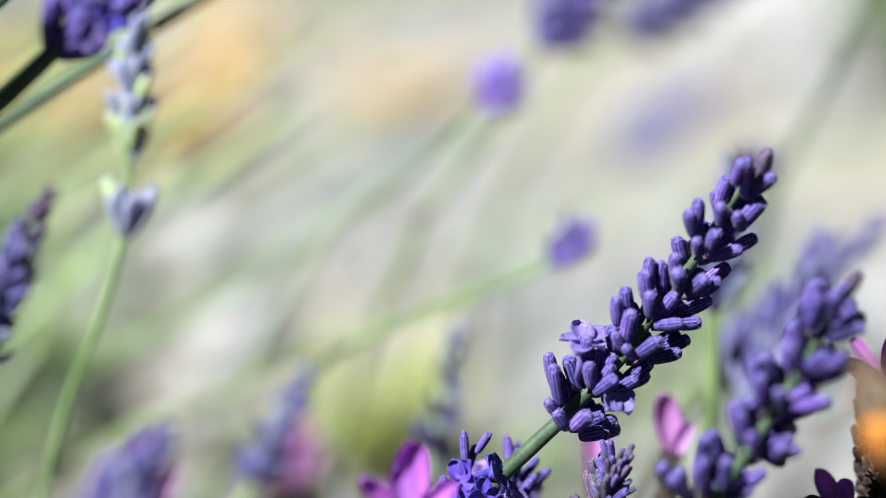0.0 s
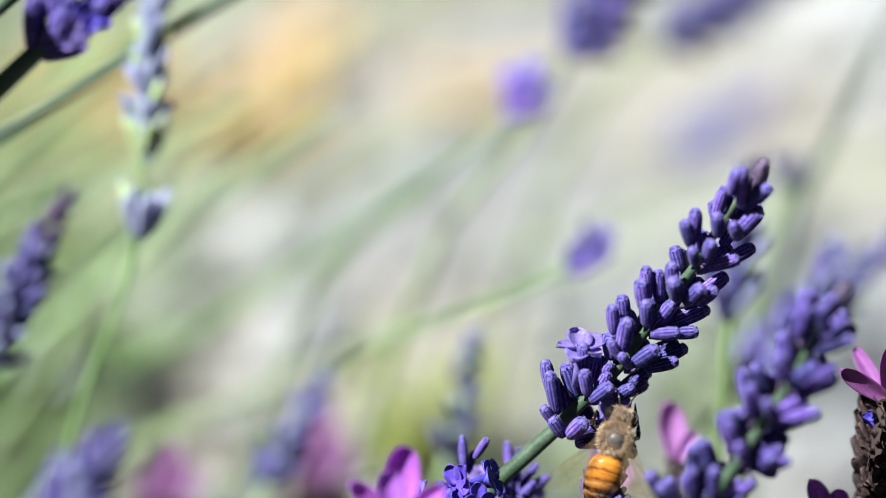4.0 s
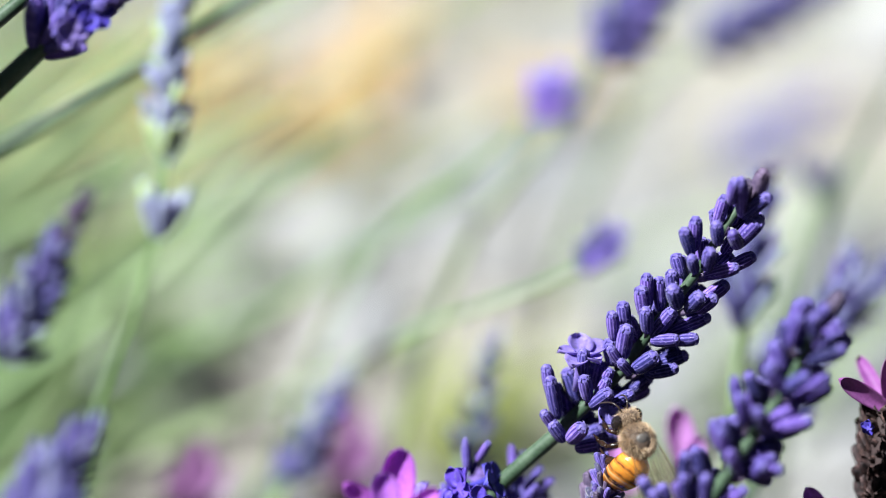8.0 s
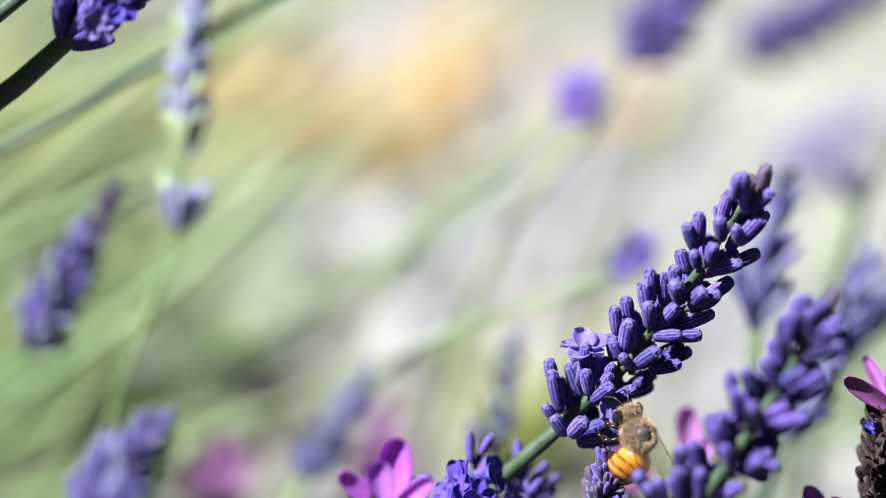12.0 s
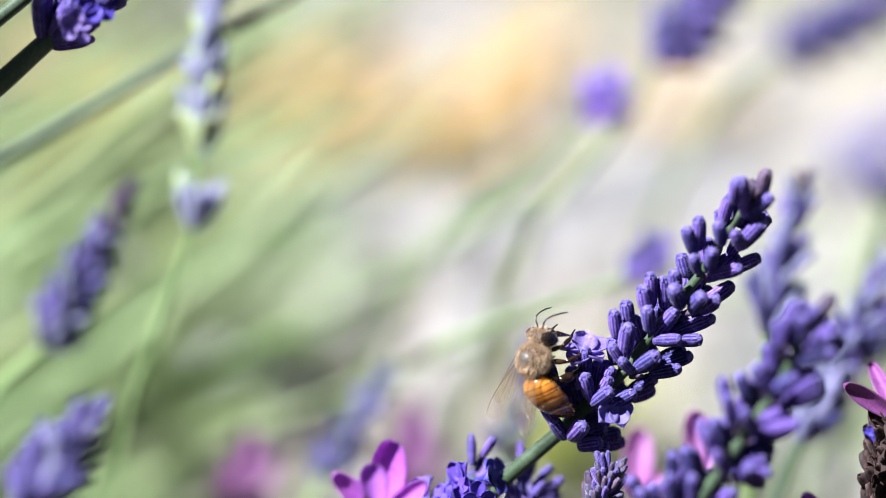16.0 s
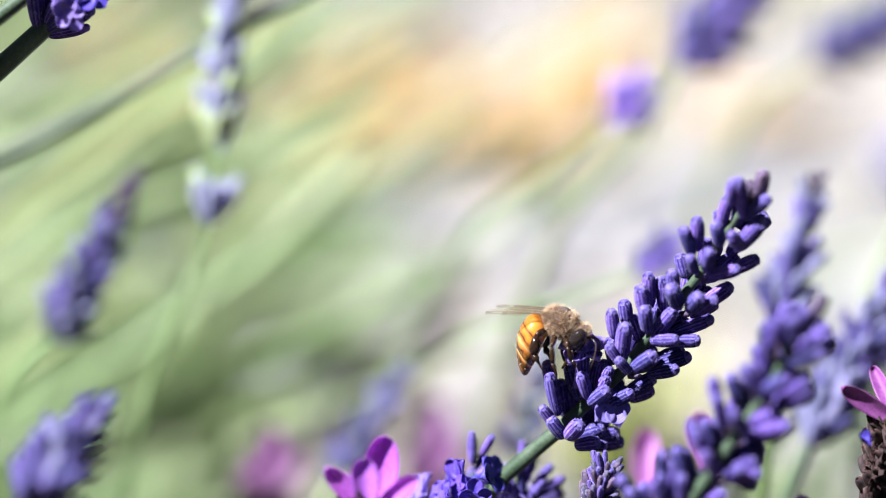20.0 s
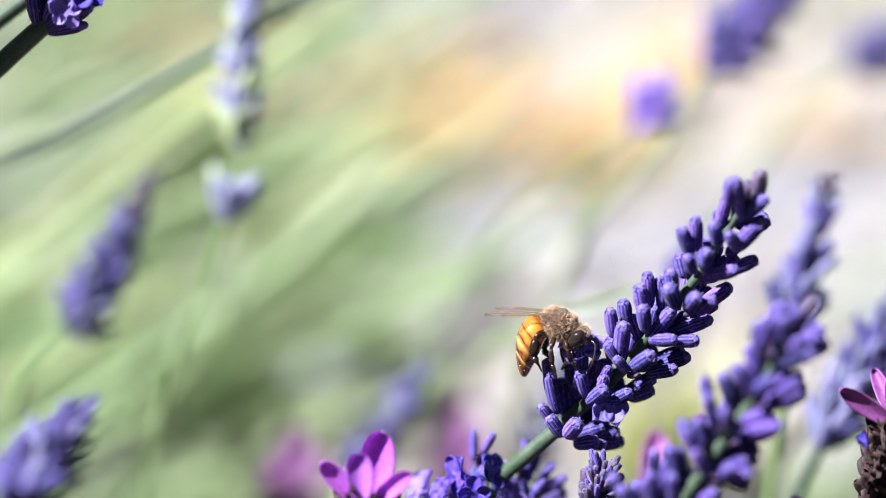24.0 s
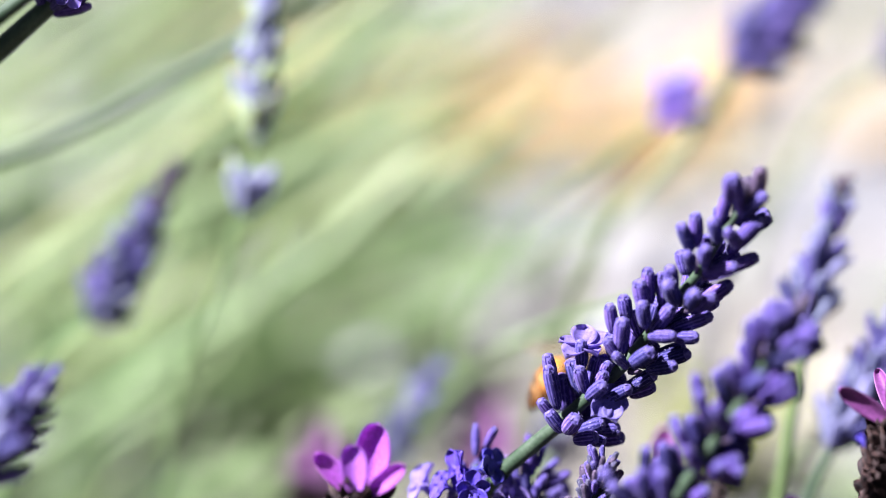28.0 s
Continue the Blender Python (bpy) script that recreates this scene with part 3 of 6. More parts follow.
spike_whorl(main_spike, [
    (-2.6, 0.9, -1.1, -2.9, 4.4, 0.7, 0),
    (-1.3, 2.5, -2.1, -1.7, 5.6, -0.8, 0),
    (-1.7, -1.5, -1.6, -1.0, 2.8, 1.0, 3),
    (-1.6, -2.2, -1.2, -3.1, 0.1, 0.6, 4),
    (-0.5, -3.1, -1.2, -1.8, -1.5, 0.7, 4),
    (-0.3, -2.8, -1.7, 2.7, -0.7, -0.3, 3),
    (1.3, -3.3, -3.2, 5.2, -2.3, -2.8, 0),
    (2.1, -2.4, -4.5, 6.3, -0.7, -4.4, 0),
    (-2.8, -2.3, -3.4, -3.2, 1.0, -2.3, 3),
    (-1.9, -6.2, -5.4, 1.8, -3.5, -5.8, 3),
    (-1.5, -6.5, -6.4, 1.5, -5.0, -7.2, 3),
    (-1.5, -1.7, -4.8, -1.1, 1.7, -4.6, 3),
])
spike_whorl(main_spike, [
    (-6.3, -3.7, -1.7, -6.2, -0.3, 0.2, 0),
    (-5.6, -6.6, -1.7, -6.2, -3.5, 0.4, 0),
    (-4.7, -6.6, -2.5, -3.2, -3.7, -1.3, 0),
    (-3.9, -4.6, -2.4, -3.0, -2.6, -1.4, 4),
    (-5.3, -7.3, -1.7, -2.8, -5.3, 0.1, 3),
    (-4.0, -7.6, -2.9, -0.1, -5.5, -2.2, 0),
    (-4.8, -6.1, -4.9, -4.1, -1.9, -4.2, 3),
    (-6.0, -6.6, -5.4, -5.4, -2.0, -5.0, 3),
    (-7.0, -7.1, -4.9, -8.5, -2.8, -3.9, 3),
    (-4.2, -8.5, -5.7, -1.6, -7.1, -6.1, 3),
])
spike_whorl(main_spike, [
    (-9.4, -9.0, -3.2, -10.3, -3.8, -0.6, 0),
    (-10.1, -6.7, -3.5, -10.9, -2.4, -1.8, 0),
    (-8.5, -11.7, -3.2, -10.1, -9.3, -1.4, 0),
    (-9.6, -10.2, -2.8, -11.1, -8.0, -0.9, 4),
    (-7.9, -11.6, -2.5, -6.0, -9.6, -0.4, 3),
    (-7.2, -12.6, -3.8, -4.1, -11.9, -3.7, 0),
    (-5.4, -12.2, -4.7, -3.4, -12.5, -4.8, 4),
    (-7.1, -11.5, -5.3, -4.0, -10.2, -5.7, 3),
    (-6.5, -12.7, -7.0, -2.0, -11.8, -8.1, 3),
    (-5.9, -11.4, -6.3, -2.4, -10.8, -7.3, 3),
    (-9.1, -9.2, -5.6, -9.8, -4.7, -4.8, 3),
    (-8.0, -9.1, -6.0, -8.7, -5.7, -5.7, 3),
])
stem_line = [Vector(p) * MM for p in ((-15.8, -16.7, -5.7), (-12.7, -13.8, -5.3), (-9.9, -11.2, -5.0), (-7.0, -8.2, -4.6), (-4.0, -5.3, -4.4), (-1.5, -2.6, -4.1), (0.8, 0.8, -3.6), (4.8, 6.2, -2.8), (7.3, 9.5, -2.3), (9.0, 12.6, -1.5), (11.0, 15.7, -0.7), (12.6, 18.1, 0.7))]
root_line = curve_points(Vector((-61.0, -113.7, -51.6)) * MM, stem_line[0] - (stem_line[1] - stem_line[0]) * 5, stem_line[0], 8)
bm = bmesh.new()
sweep(bm, root_line[:-1] + stem_line, [0.00098] * 9 + [0.00092, 0.00084, 0.00078, 0.00074, 0.0007, 0.00064, 0.0006, 0.00054, 0.0005, 0.00042], 12)
part("stem", bm, STEM, main_spike)
for x0, y0, z0, x1, y1, z1, turn, size in ((-7.4, -5.5, -3.0, -6.5, -0.7, -1.6, 2.9, 6.2), (-3.9, -8.9, -5.3, -2.9, -7.9, -2.7, 0.6, 5.0)):
    a, b = Vector((x0, y0, z0)) * MM, Vector((x1, y1, z1)) * MM
    piece("open_flower", FLOWER, main_spike, aim(a, b - a, turn, size * MM))

# the spike beside it, a little nearer; its shade is put into the bud colour
second_spike = thing("lavender_spike", (0, 0, 0), "leaning violet lavender spike, its buds coloured darker as if shaded", "flower", "lavender flower spikes")
second_spike.matrix_basis = SPIKE
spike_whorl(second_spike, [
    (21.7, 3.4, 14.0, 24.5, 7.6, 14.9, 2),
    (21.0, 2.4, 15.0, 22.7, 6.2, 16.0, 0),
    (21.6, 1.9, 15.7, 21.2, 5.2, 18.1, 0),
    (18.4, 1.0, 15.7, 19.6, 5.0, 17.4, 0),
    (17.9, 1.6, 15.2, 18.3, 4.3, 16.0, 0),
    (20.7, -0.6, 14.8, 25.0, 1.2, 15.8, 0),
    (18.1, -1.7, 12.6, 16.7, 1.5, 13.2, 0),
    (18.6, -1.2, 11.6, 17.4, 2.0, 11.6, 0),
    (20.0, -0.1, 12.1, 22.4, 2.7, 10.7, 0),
], BUD_SHADED, 9, 1.5)
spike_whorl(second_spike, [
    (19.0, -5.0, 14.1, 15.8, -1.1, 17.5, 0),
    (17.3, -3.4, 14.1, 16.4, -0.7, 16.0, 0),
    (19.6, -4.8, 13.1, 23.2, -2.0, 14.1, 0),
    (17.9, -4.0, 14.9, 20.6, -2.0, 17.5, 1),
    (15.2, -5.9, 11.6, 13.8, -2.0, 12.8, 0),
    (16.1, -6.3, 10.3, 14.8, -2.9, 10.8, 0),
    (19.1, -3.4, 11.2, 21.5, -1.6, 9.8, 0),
], BUD_SHADED, 9, 1.5)
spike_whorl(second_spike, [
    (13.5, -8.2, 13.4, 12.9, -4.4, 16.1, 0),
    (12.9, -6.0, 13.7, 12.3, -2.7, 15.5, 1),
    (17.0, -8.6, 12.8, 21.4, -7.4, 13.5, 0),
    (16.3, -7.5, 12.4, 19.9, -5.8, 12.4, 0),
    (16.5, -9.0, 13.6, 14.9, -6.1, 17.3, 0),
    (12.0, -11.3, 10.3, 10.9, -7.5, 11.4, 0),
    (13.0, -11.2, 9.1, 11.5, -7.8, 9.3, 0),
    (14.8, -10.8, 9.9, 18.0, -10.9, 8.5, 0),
], BUD_SHADED, 9, 1.5)
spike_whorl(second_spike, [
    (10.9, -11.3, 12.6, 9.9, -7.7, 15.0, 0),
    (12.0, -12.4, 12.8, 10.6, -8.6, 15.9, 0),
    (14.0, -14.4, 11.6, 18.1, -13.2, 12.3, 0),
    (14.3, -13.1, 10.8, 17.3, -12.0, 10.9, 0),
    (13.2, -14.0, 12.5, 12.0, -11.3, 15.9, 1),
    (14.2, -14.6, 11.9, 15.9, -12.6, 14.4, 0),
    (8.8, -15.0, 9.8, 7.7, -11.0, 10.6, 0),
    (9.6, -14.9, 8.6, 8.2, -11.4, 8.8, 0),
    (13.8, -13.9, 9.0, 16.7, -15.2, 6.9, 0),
], BUD_SHADED, 9, 1.5)
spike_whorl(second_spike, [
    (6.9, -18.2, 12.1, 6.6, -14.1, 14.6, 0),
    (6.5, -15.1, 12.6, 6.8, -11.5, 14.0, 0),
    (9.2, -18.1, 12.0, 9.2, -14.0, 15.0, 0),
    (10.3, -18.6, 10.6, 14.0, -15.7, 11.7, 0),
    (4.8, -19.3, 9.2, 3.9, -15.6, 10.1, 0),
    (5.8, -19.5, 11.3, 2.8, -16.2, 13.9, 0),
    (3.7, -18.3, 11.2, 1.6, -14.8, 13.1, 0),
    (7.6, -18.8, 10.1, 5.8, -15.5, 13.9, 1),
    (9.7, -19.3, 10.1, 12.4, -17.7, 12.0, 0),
], BUD_SHADED, 9, 1.5)
stem_line = [Vector(p) * MM for p in ((5.1, -24.0, 9.8), (8.9, -18.4, 9.6), (12.1, -13.5, 10.5), (15.5, -8.0, 11.8), (18.8, -2.7, 13.0), (20.9, 1.9, 13.8), (22.6, 4.7, 14.1))]
root_line = curve_points(SPIKE.inverted() @ Vector((-0.0057, 0.3142, 0.0)), stem_line[0] - (stem_line[1] - stem_line[0]) * 4, stem_line[0], 8)
bm = bmesh.new()
sweep(bm, root_line[:-1] + stem_line, [0.00098] * 8 + [0.0009, 0.0008, 0.0007, 0.0006, 0.0005, 0.0004], 10)
part("stem", bm, STEM, second_spike)

# ---- lavender round the main spike ----
lavender("lavender_spike", (0.0265, 0.3533, 0.0000), (0.0425, 0.3778, 0.1103), (0.0469, 0.3884, 0.1267),
         "slender pale violet lavender spike with a yellowish tip", 7, 9, 0.0060, 0.3, 0.0009, (BUD_SOFT, BUD_PALE), STEM_MID, seed=6, brown_tip=True, via=[(0.0400, 0.3674, 0.0904)])
lavender("lavender_spike", (0.0337, 0.3494, 0.0000), (0.0470, 0.3716, 0.0976), (0.0577, 0.3841, 0.1153),
         "violet lavender spike standing behind others", 9, 11, 0.0062, 0.3, 0.0009, (BUD_SOFT, BUD_PALE), seed=7)
left_spike = lavender("lavender_spike", (-0.0823, 0.3802, 0.0000), (-0.0546, 0.3877, 0.1015), (-0.0429, 0.3940, 0.1224),
         "greyish violet lavender spike with a long dark tip", 10, 13, 0.0064, 0.3, 0.0006, (BUD_SOFT, BUD_PALE), STEM_MID, seed=8, brown_tip=True, brown_from=0.7, taper=0.34, open_out=1.1, via=[(-0.0621, 0.3849, 0.0946)])
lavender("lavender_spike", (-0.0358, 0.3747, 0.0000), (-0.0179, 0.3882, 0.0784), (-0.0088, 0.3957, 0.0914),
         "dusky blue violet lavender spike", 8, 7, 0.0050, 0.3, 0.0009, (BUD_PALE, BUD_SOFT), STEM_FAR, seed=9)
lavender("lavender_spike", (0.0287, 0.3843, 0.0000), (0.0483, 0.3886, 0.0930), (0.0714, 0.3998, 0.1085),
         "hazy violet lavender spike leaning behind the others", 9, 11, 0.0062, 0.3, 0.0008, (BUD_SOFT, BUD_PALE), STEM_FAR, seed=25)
bare_stem([(0.0558, 0.4110, 0.0000), (0.0630, 0.4228, 0.1022), (0.0667, 0.4260, 0.1078), (0.0749, 0.4334, 0.1207), (0.0805, 0.4385, 0.1295)], 0.0008, 3, STEM_DARK_SHADED, 0)
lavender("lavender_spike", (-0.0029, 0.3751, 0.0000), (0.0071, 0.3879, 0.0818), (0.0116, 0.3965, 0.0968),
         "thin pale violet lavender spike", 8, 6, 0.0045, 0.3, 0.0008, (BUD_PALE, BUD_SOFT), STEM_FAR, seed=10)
lavender("lavender_spike", (-0.0101, 0.4219, 0.0000), (0.0294, 0.4339, 0.1216), (0.0411, 0.4396, 0.1315),
         "dark violet lavender spike on a leaning stem", 7, 11, 0.0070, 0.3, 0.0009, (BUD_SOFT,), STEM_FAR, seed=11, via=[(0.0108, 0.4251, 0.0964), (0.0246, 0.4303, 0.1133)])
lavender("lavender_spike", (0.0158, 0.4556, 0.0000), (0.0504, 0.4652, 0.1057), (0.0788, 0.4725, 0.1185),
         "dark violet lavender spike leaning far over", 11, 10, 0.0066, 0.3, 0.0009, (BUD_SOFT,), STEM_FAR, seed=12, via=[(0.0399, 0.4628, 0.0976)])
lavender("lavender_flower", (-0.0338, 0.4227, 0.0000), (0.0195, 0.4243, 0.1169), (0.0214, 0.4253, 0.1187),
         "small round bright violet lavender flower head", 3, 14, 0.0050, 0.3, 0.0005, (BUD_LILAC,), STEM_MID, seed=13, open_out=1.0, taper=0.9, via=[(-0.0016, 0.4255, 0.0970), (0.0140, 0.4226, 0.1120)])
ball2 = lavender("lavender_flower", (-0.0439, 0.4180, 0.0000), (0.0252, 0.3982, 0.1065), (0.0270, 0.3992, 0.1082),
         "small round violet lavender flower head on a long stem", 3, 13, 0.0041, 0.3, 0.0005, (BUD_LILAC, BUD_SOFT), STEM_MID, seed=14, open_out=1.0, taper=0.9, via=[(-0.0058, 0.4033, 0.0885), (0.0196, 0.3983, 0.1039)])
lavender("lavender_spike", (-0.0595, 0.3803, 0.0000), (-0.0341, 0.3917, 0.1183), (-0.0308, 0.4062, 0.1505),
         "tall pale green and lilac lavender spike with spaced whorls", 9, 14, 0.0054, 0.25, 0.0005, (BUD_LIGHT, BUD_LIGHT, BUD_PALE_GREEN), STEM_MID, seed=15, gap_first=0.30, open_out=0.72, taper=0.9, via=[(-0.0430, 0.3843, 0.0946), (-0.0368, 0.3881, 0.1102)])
tl = lavender("lavender_spike", (-0.0895, 0.3493, 0.0000), (-0.0460, 0.3628, 0.1603), (-0.0202, 0.3688, 0.1888),
         "deep violet lavender spike on a thick stem darkened as if shaded", 11, 13, 0.0062, 0.3, 0.0014, (BUD, BUD_OPENING), STEM_DARK_SHADED, seed=16, open_out=0.85, taper=0.9, via=[(-0.0579, 0.3584, 0.1507), (-0.0523, 0.3599, 0.1554)])
# unseen spike, added sunward of the thick stem to throw shade on it
lavender("lavender_spike", Vector((-0.1007, 0.3421, 0.0000)) + SUN_AT * 0.001, Vector((-0.0600, 0.3568, 0.1481)) + SUN_AT * 0.032, Vector((-0.0479, 0.3616, 0.1584)) + SUN_AT * 0.032,
         "unseen lavender spike added to shade a thick stem", 8, 14, 0.0066, 0.3, 0.0012, (BUD, BUD_OPENING), seed=18, open_out=1.2, taper=0.9)
for at, turn, size in (((-0.0426, 0.3583, 0.1636), 0.5, 0.0042), ((-0.0400, 0.3600, 0.1655), 2.0, 0.0048)):
    piece("open_flower", (FLOWER, FLOWER_DEEP)[turn > 1], tl, aim(Vector(at) - tl.location, (0.1, -0.8, 0.5), turn, size) @ Matrix.Translation((0, 0, -0.7)))
lowleft = lavender("lavender_spike", (-0.0622, 0.3030, 0.0000), (-0.0442, 0.3068, 0.1274), (-0.0374, 0.3119, 0.1361),
         "violet lavender spike swaying low in the bed", 7, 13, 0.0062, 0.3, 0.0009, (BUD_SOFT, BUD_SOFT, BUD_SOFT, BUD_PALE), STEM_FAR, seed=17)
bare_stem([(-0.1206, 0.4002, 0.0000), (-0.0781, 0.3912, 0.1176), (-0.0567, 0.3967, 0.1271), (-0.0354, 0.4028, 0.1377), (-0.0157, 0.4083, 0.1471)], 0.0011, 1, STEM_DARK_SHADED, 0)
bare_stem([(-0.1063, 0.3560, 0.0000), (-0.0756, 0.3609, 0.1451), (-0.0617, 0.3664, 0.1546), (-0.0540, 0.3694, 0.1598), (-0.0457, 0.3727, 0.1655)], 0.0012, 2, STEM, 0)

cluster = lavender("lavender_spike", (-0.0060, 0.3333, 0.0000), (0.0017, 0.3441, 0.1001), (0.0044, 0.3481, 0.1089),
         "short blue violet lavender spike with several open flowers", 3, 6, 0.0046, 0.3, 0.0009, (BUD, BUD_OPENING), seed=21, flowers=3, open_out=1.1, taper=0.8)
for at, way, turn, size in (((0.0026, 0.3426, 0.1094), (-0.9, -0.5, 0.5), 0.4, 0.0048), ((0.0061, 0.3438, 0.1095), (0.8, -0.5, 0.6), 1.9, 0.0050),
                            ((0.0043, 0.3407, 0.1081), (0.2, -0.9, 0.2), 3.1, 0.0046), ((0.0004, 0.3416, 0.1077), (-0.7, -0.6, 0.7), 4.4, 0.0040)):
    piece("open_flower", FLOWER_DEEP, cluster, aim(Vector(at) - cluster.location, way, turn, size) @ Matrix.Translation((0, 0, -0.7)))
lavender("lavender_spike", (0.0011, 0.3334, 0.0000), (0.0094, 0.3467, 0.0982), (0.0108, 0.3505, 0.1050),
         "short deep violet lavender spike behind a stem", 3, 8, 0.0050, 0.3, 0.0009, (BUD, BUD_OPENING), seed=22, flowers=2, open_out=1.1, taper=0.8)
lavender("lavender_spike", (0.0110, 0.3275, 0.0000), (0.0178, 0.3385, 0.1020), (0.0196, 0.3412, 0.1082),
         "short dark violet lavender spike half hidden behind a withered one", 5, 10, 0.0050, 0.3, 0.0009, (BUD, BUD_BROWN), seed=26, open_out=1.0, taper=0.8)
lavender("seed_spike", (0.0117, 0.3255, 0.0000), (0.0185, 0.3365, 0.1048), (0.0206, 0.3403, 0.1134),
         "withered grey and whitish lavender spike going to seed", 9, 13, 0.0029, 0.3, 0.0011, (BUD_SEED, BUD, BUD_BROWN, BUD), seed=23, open_out=1.2, taper=0.9)


# ---- butterfly lavender: a husk column crowned with long bracts ----
def husk_scale():
    bm = bmesh.new()
    petal(bm, 1.0, 0.95, pose(0, 0, 0, 90, 0, 0), 0.7, -0.5, 0.08, 3, 4, blunt=0.5)
    return mesh_of("husk_scale", bm, HUSK)


HUSK_SCALE = husk_scale()


def bract_flower(name, root, foot, top, bracts, label, mat, radius=0.0038, seed=1, rows=9, per=9, scale=0.6, facing=(0, -0.87, 0.5), group="butterfly lavender flowers"):
    """root on the soil, a husk column from foot to top, and bracts as (foot, tip, width)."""
    rnd = random.Random(seed)
    root, foot, top = Vector(root), Vector(foot), Vector(top)
    ob = thing(name, root, label, "flower", group)
    axis = (top - foot).normalized()
    bm = bmesh.new()
    sweep(bm, curve_points((0, 0, 0), foot - root - axis * 0.03, foot - root, 10) + [top - root], [0.0011] * 10 + [0.0008], 8)
    part("stem", bm, STEM, ob)
    bm = bmesh.new()
    steps = [i / 8 for i in range(9)]
    sweep(bm, [foot - root + (top - foot) * s for s in steps], [radius * (0.55 + 0.3 * math.sin(math.pi * (0.15 + 0.8 * s))) for s in steps], 14)
    part("column", bm, HUSK, ob)
    side = axis.orthogonal().normalized()
    other = axis.cross(side)
    for j in range(rows):
        s = (j + 0.4) / rows
        for k in range(per):
            a = 2 * math.pi * (k + 0.5 * (j % 2) + rnd.uniform(-0.2, 0.2)) / per
            out = side * math.cos(a) + other * math.sin(a)
            at = foot - root + (top - foot) * s + out * radius * (0.55 + 0.25 * math.sin(math.pi * (0.15 + 0.8 * s)))
            way = axis * rnd.uniform(0.5, 1.0) + out * rnd.uniform(0.5, 1.0)
            piece("husk_scale", HUSK_SCALE, ob, aim(at, way, rnd.random() * 6, radius * scale * rnd.uniform(0.65, 1.3)))
    for b0, b1, width in bracts:
        b0, b1 = Vector(b0) - root, Vector(b1) - root
        along = (b1 - b0).normalized()
        up = Vector(facing)
        up = (up - along * up.dot(along)).normalized()
        across = along.cross(up)
        m = Matrix((across, along, up)).transposed().to_4x4()
        m.translation = b0
        bm = bmesh.new()
        petal(bm, (b1 - b0).length, width * 0.82, m, 0.45, rnd.uniform(-0.1, 0.15), 0.00018, 8, 14, blunt=1.35, full=0.38)
        part("bract", bm, mat, ob)
    return ob


bract_flower("butterfly_lavender", (-0.0145, 0.3141, 0.0000), (-0.0081, 0.3224, 0.1005), (-0.0074, 0.3305, 0.1145),
             [((-0.0067, 0.3308, 0.1130), (-0.0057, 0.3344, 0.1211), 0.0056), ((-0.0077, 0.3292, 0.1142), (-0.0126, 0.3298, 0.1193), 0.0034),
              ((-0.0058, 0.3285, 0.1150), (-0.0016, 0.3286, 0.1191), 0.0030), ((-0.0075, 0.3277, 0.1156), (-0.0081, 0.3304, 0.1203), 0.0044)],
             "bright magenta butterfly lavender bracts", MAGENTA, seed=31)
dried_head = bract_flower("butterfly_lavender", (0.0496, 0.3223, 0.0000), (0.0565, 0.3374, 0.1004), (0.0564, 0.3452, 0.1179),
             [((0.0550, 0.3442, 0.1182), (0.0485, 0.3436, 0.1231), 0.0030), ((0.0556, 0.3450, 0.1176), (0.0553, 0.3468, 0.1247), 0.0036),
              ((0.0558, 0.3432, 0.1184), (0.0603, 0.3426, 0.1234), 0.0030), ((0.0557, 0.3467, 0.1164), (0.0529, 0.3532, 0.1198), 0.0026)],
             "dried dark brown butterfly lavender head with mauve bracts", MAUVE, 0.0050, seed=32, rows=19, per=15, scale=0.36)
piece("open_flower", FLOWER_DEEP, dried_head, aim(Vector((0.0516, 0.3389, 0.1190)) - dried_head.location, (-0.5, -0.7, 0.5), 0.7, 0.0018) @ Matrix.Translation((0, 0, -0.7)))
bract_flower("butterfly_lavender", (0.0406, 0.3138, 0.0000), (0.0462, 0.3249, 0.0987), (0.0461, 0.3314, 0.1099),
             [((0.0459, 0.3312, 0.1097), (0.0433, 0.3329, 0.1146), 0.0034), ((0.0463, 0.3312, 0.1096), (0.0471, 0.3331, 0.1129), 0.0034)],
             "magenta butterfly lavender bract tips", MAGENTA, seed=33)
bract_flower("butterfly_lavender", (0.0255, 0.3411, 0.0000), (0.0310, 0.3536, 0.0885), (0.0332, 0.3602, 0.0998),
             [((0.0332, 0.3600, 0.0995), (0.0317, 0.3625, 0.1072), 0.0048), ((0.0332, 0.3591, 0.1001), (0.0351, 0.3603, 0.1041), 0.0028)],
             "pink magenta butterfly lavender bracts behind the spikes", MAGENTA_PALE, 0.0014, seed=34)
bract_flower("butterfly_lavender", (0.0210, 0.3414, 0.0000), (0.0252, 0.3602, 0.0799), (0.0255, 0.3669, 0.0915),
             [((0.0250, 0.3667, 0.0912), (0.0252, 0.3704, 0.0995), 0.0048), ((0.0255, 0.3667, 0.0912), (0.0285, 0.3672, 0.0941), 0.0030)],
             "pink magenta butterfly lavender bract behind the spikes", MAGENTA_PALE, 0.0014, seed=35)
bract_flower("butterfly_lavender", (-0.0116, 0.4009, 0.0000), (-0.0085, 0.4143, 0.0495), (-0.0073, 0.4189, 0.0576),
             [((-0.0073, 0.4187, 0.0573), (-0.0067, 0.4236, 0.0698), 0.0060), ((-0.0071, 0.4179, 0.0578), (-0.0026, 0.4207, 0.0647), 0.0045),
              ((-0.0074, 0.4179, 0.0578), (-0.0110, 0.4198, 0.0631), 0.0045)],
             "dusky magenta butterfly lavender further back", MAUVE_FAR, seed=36)
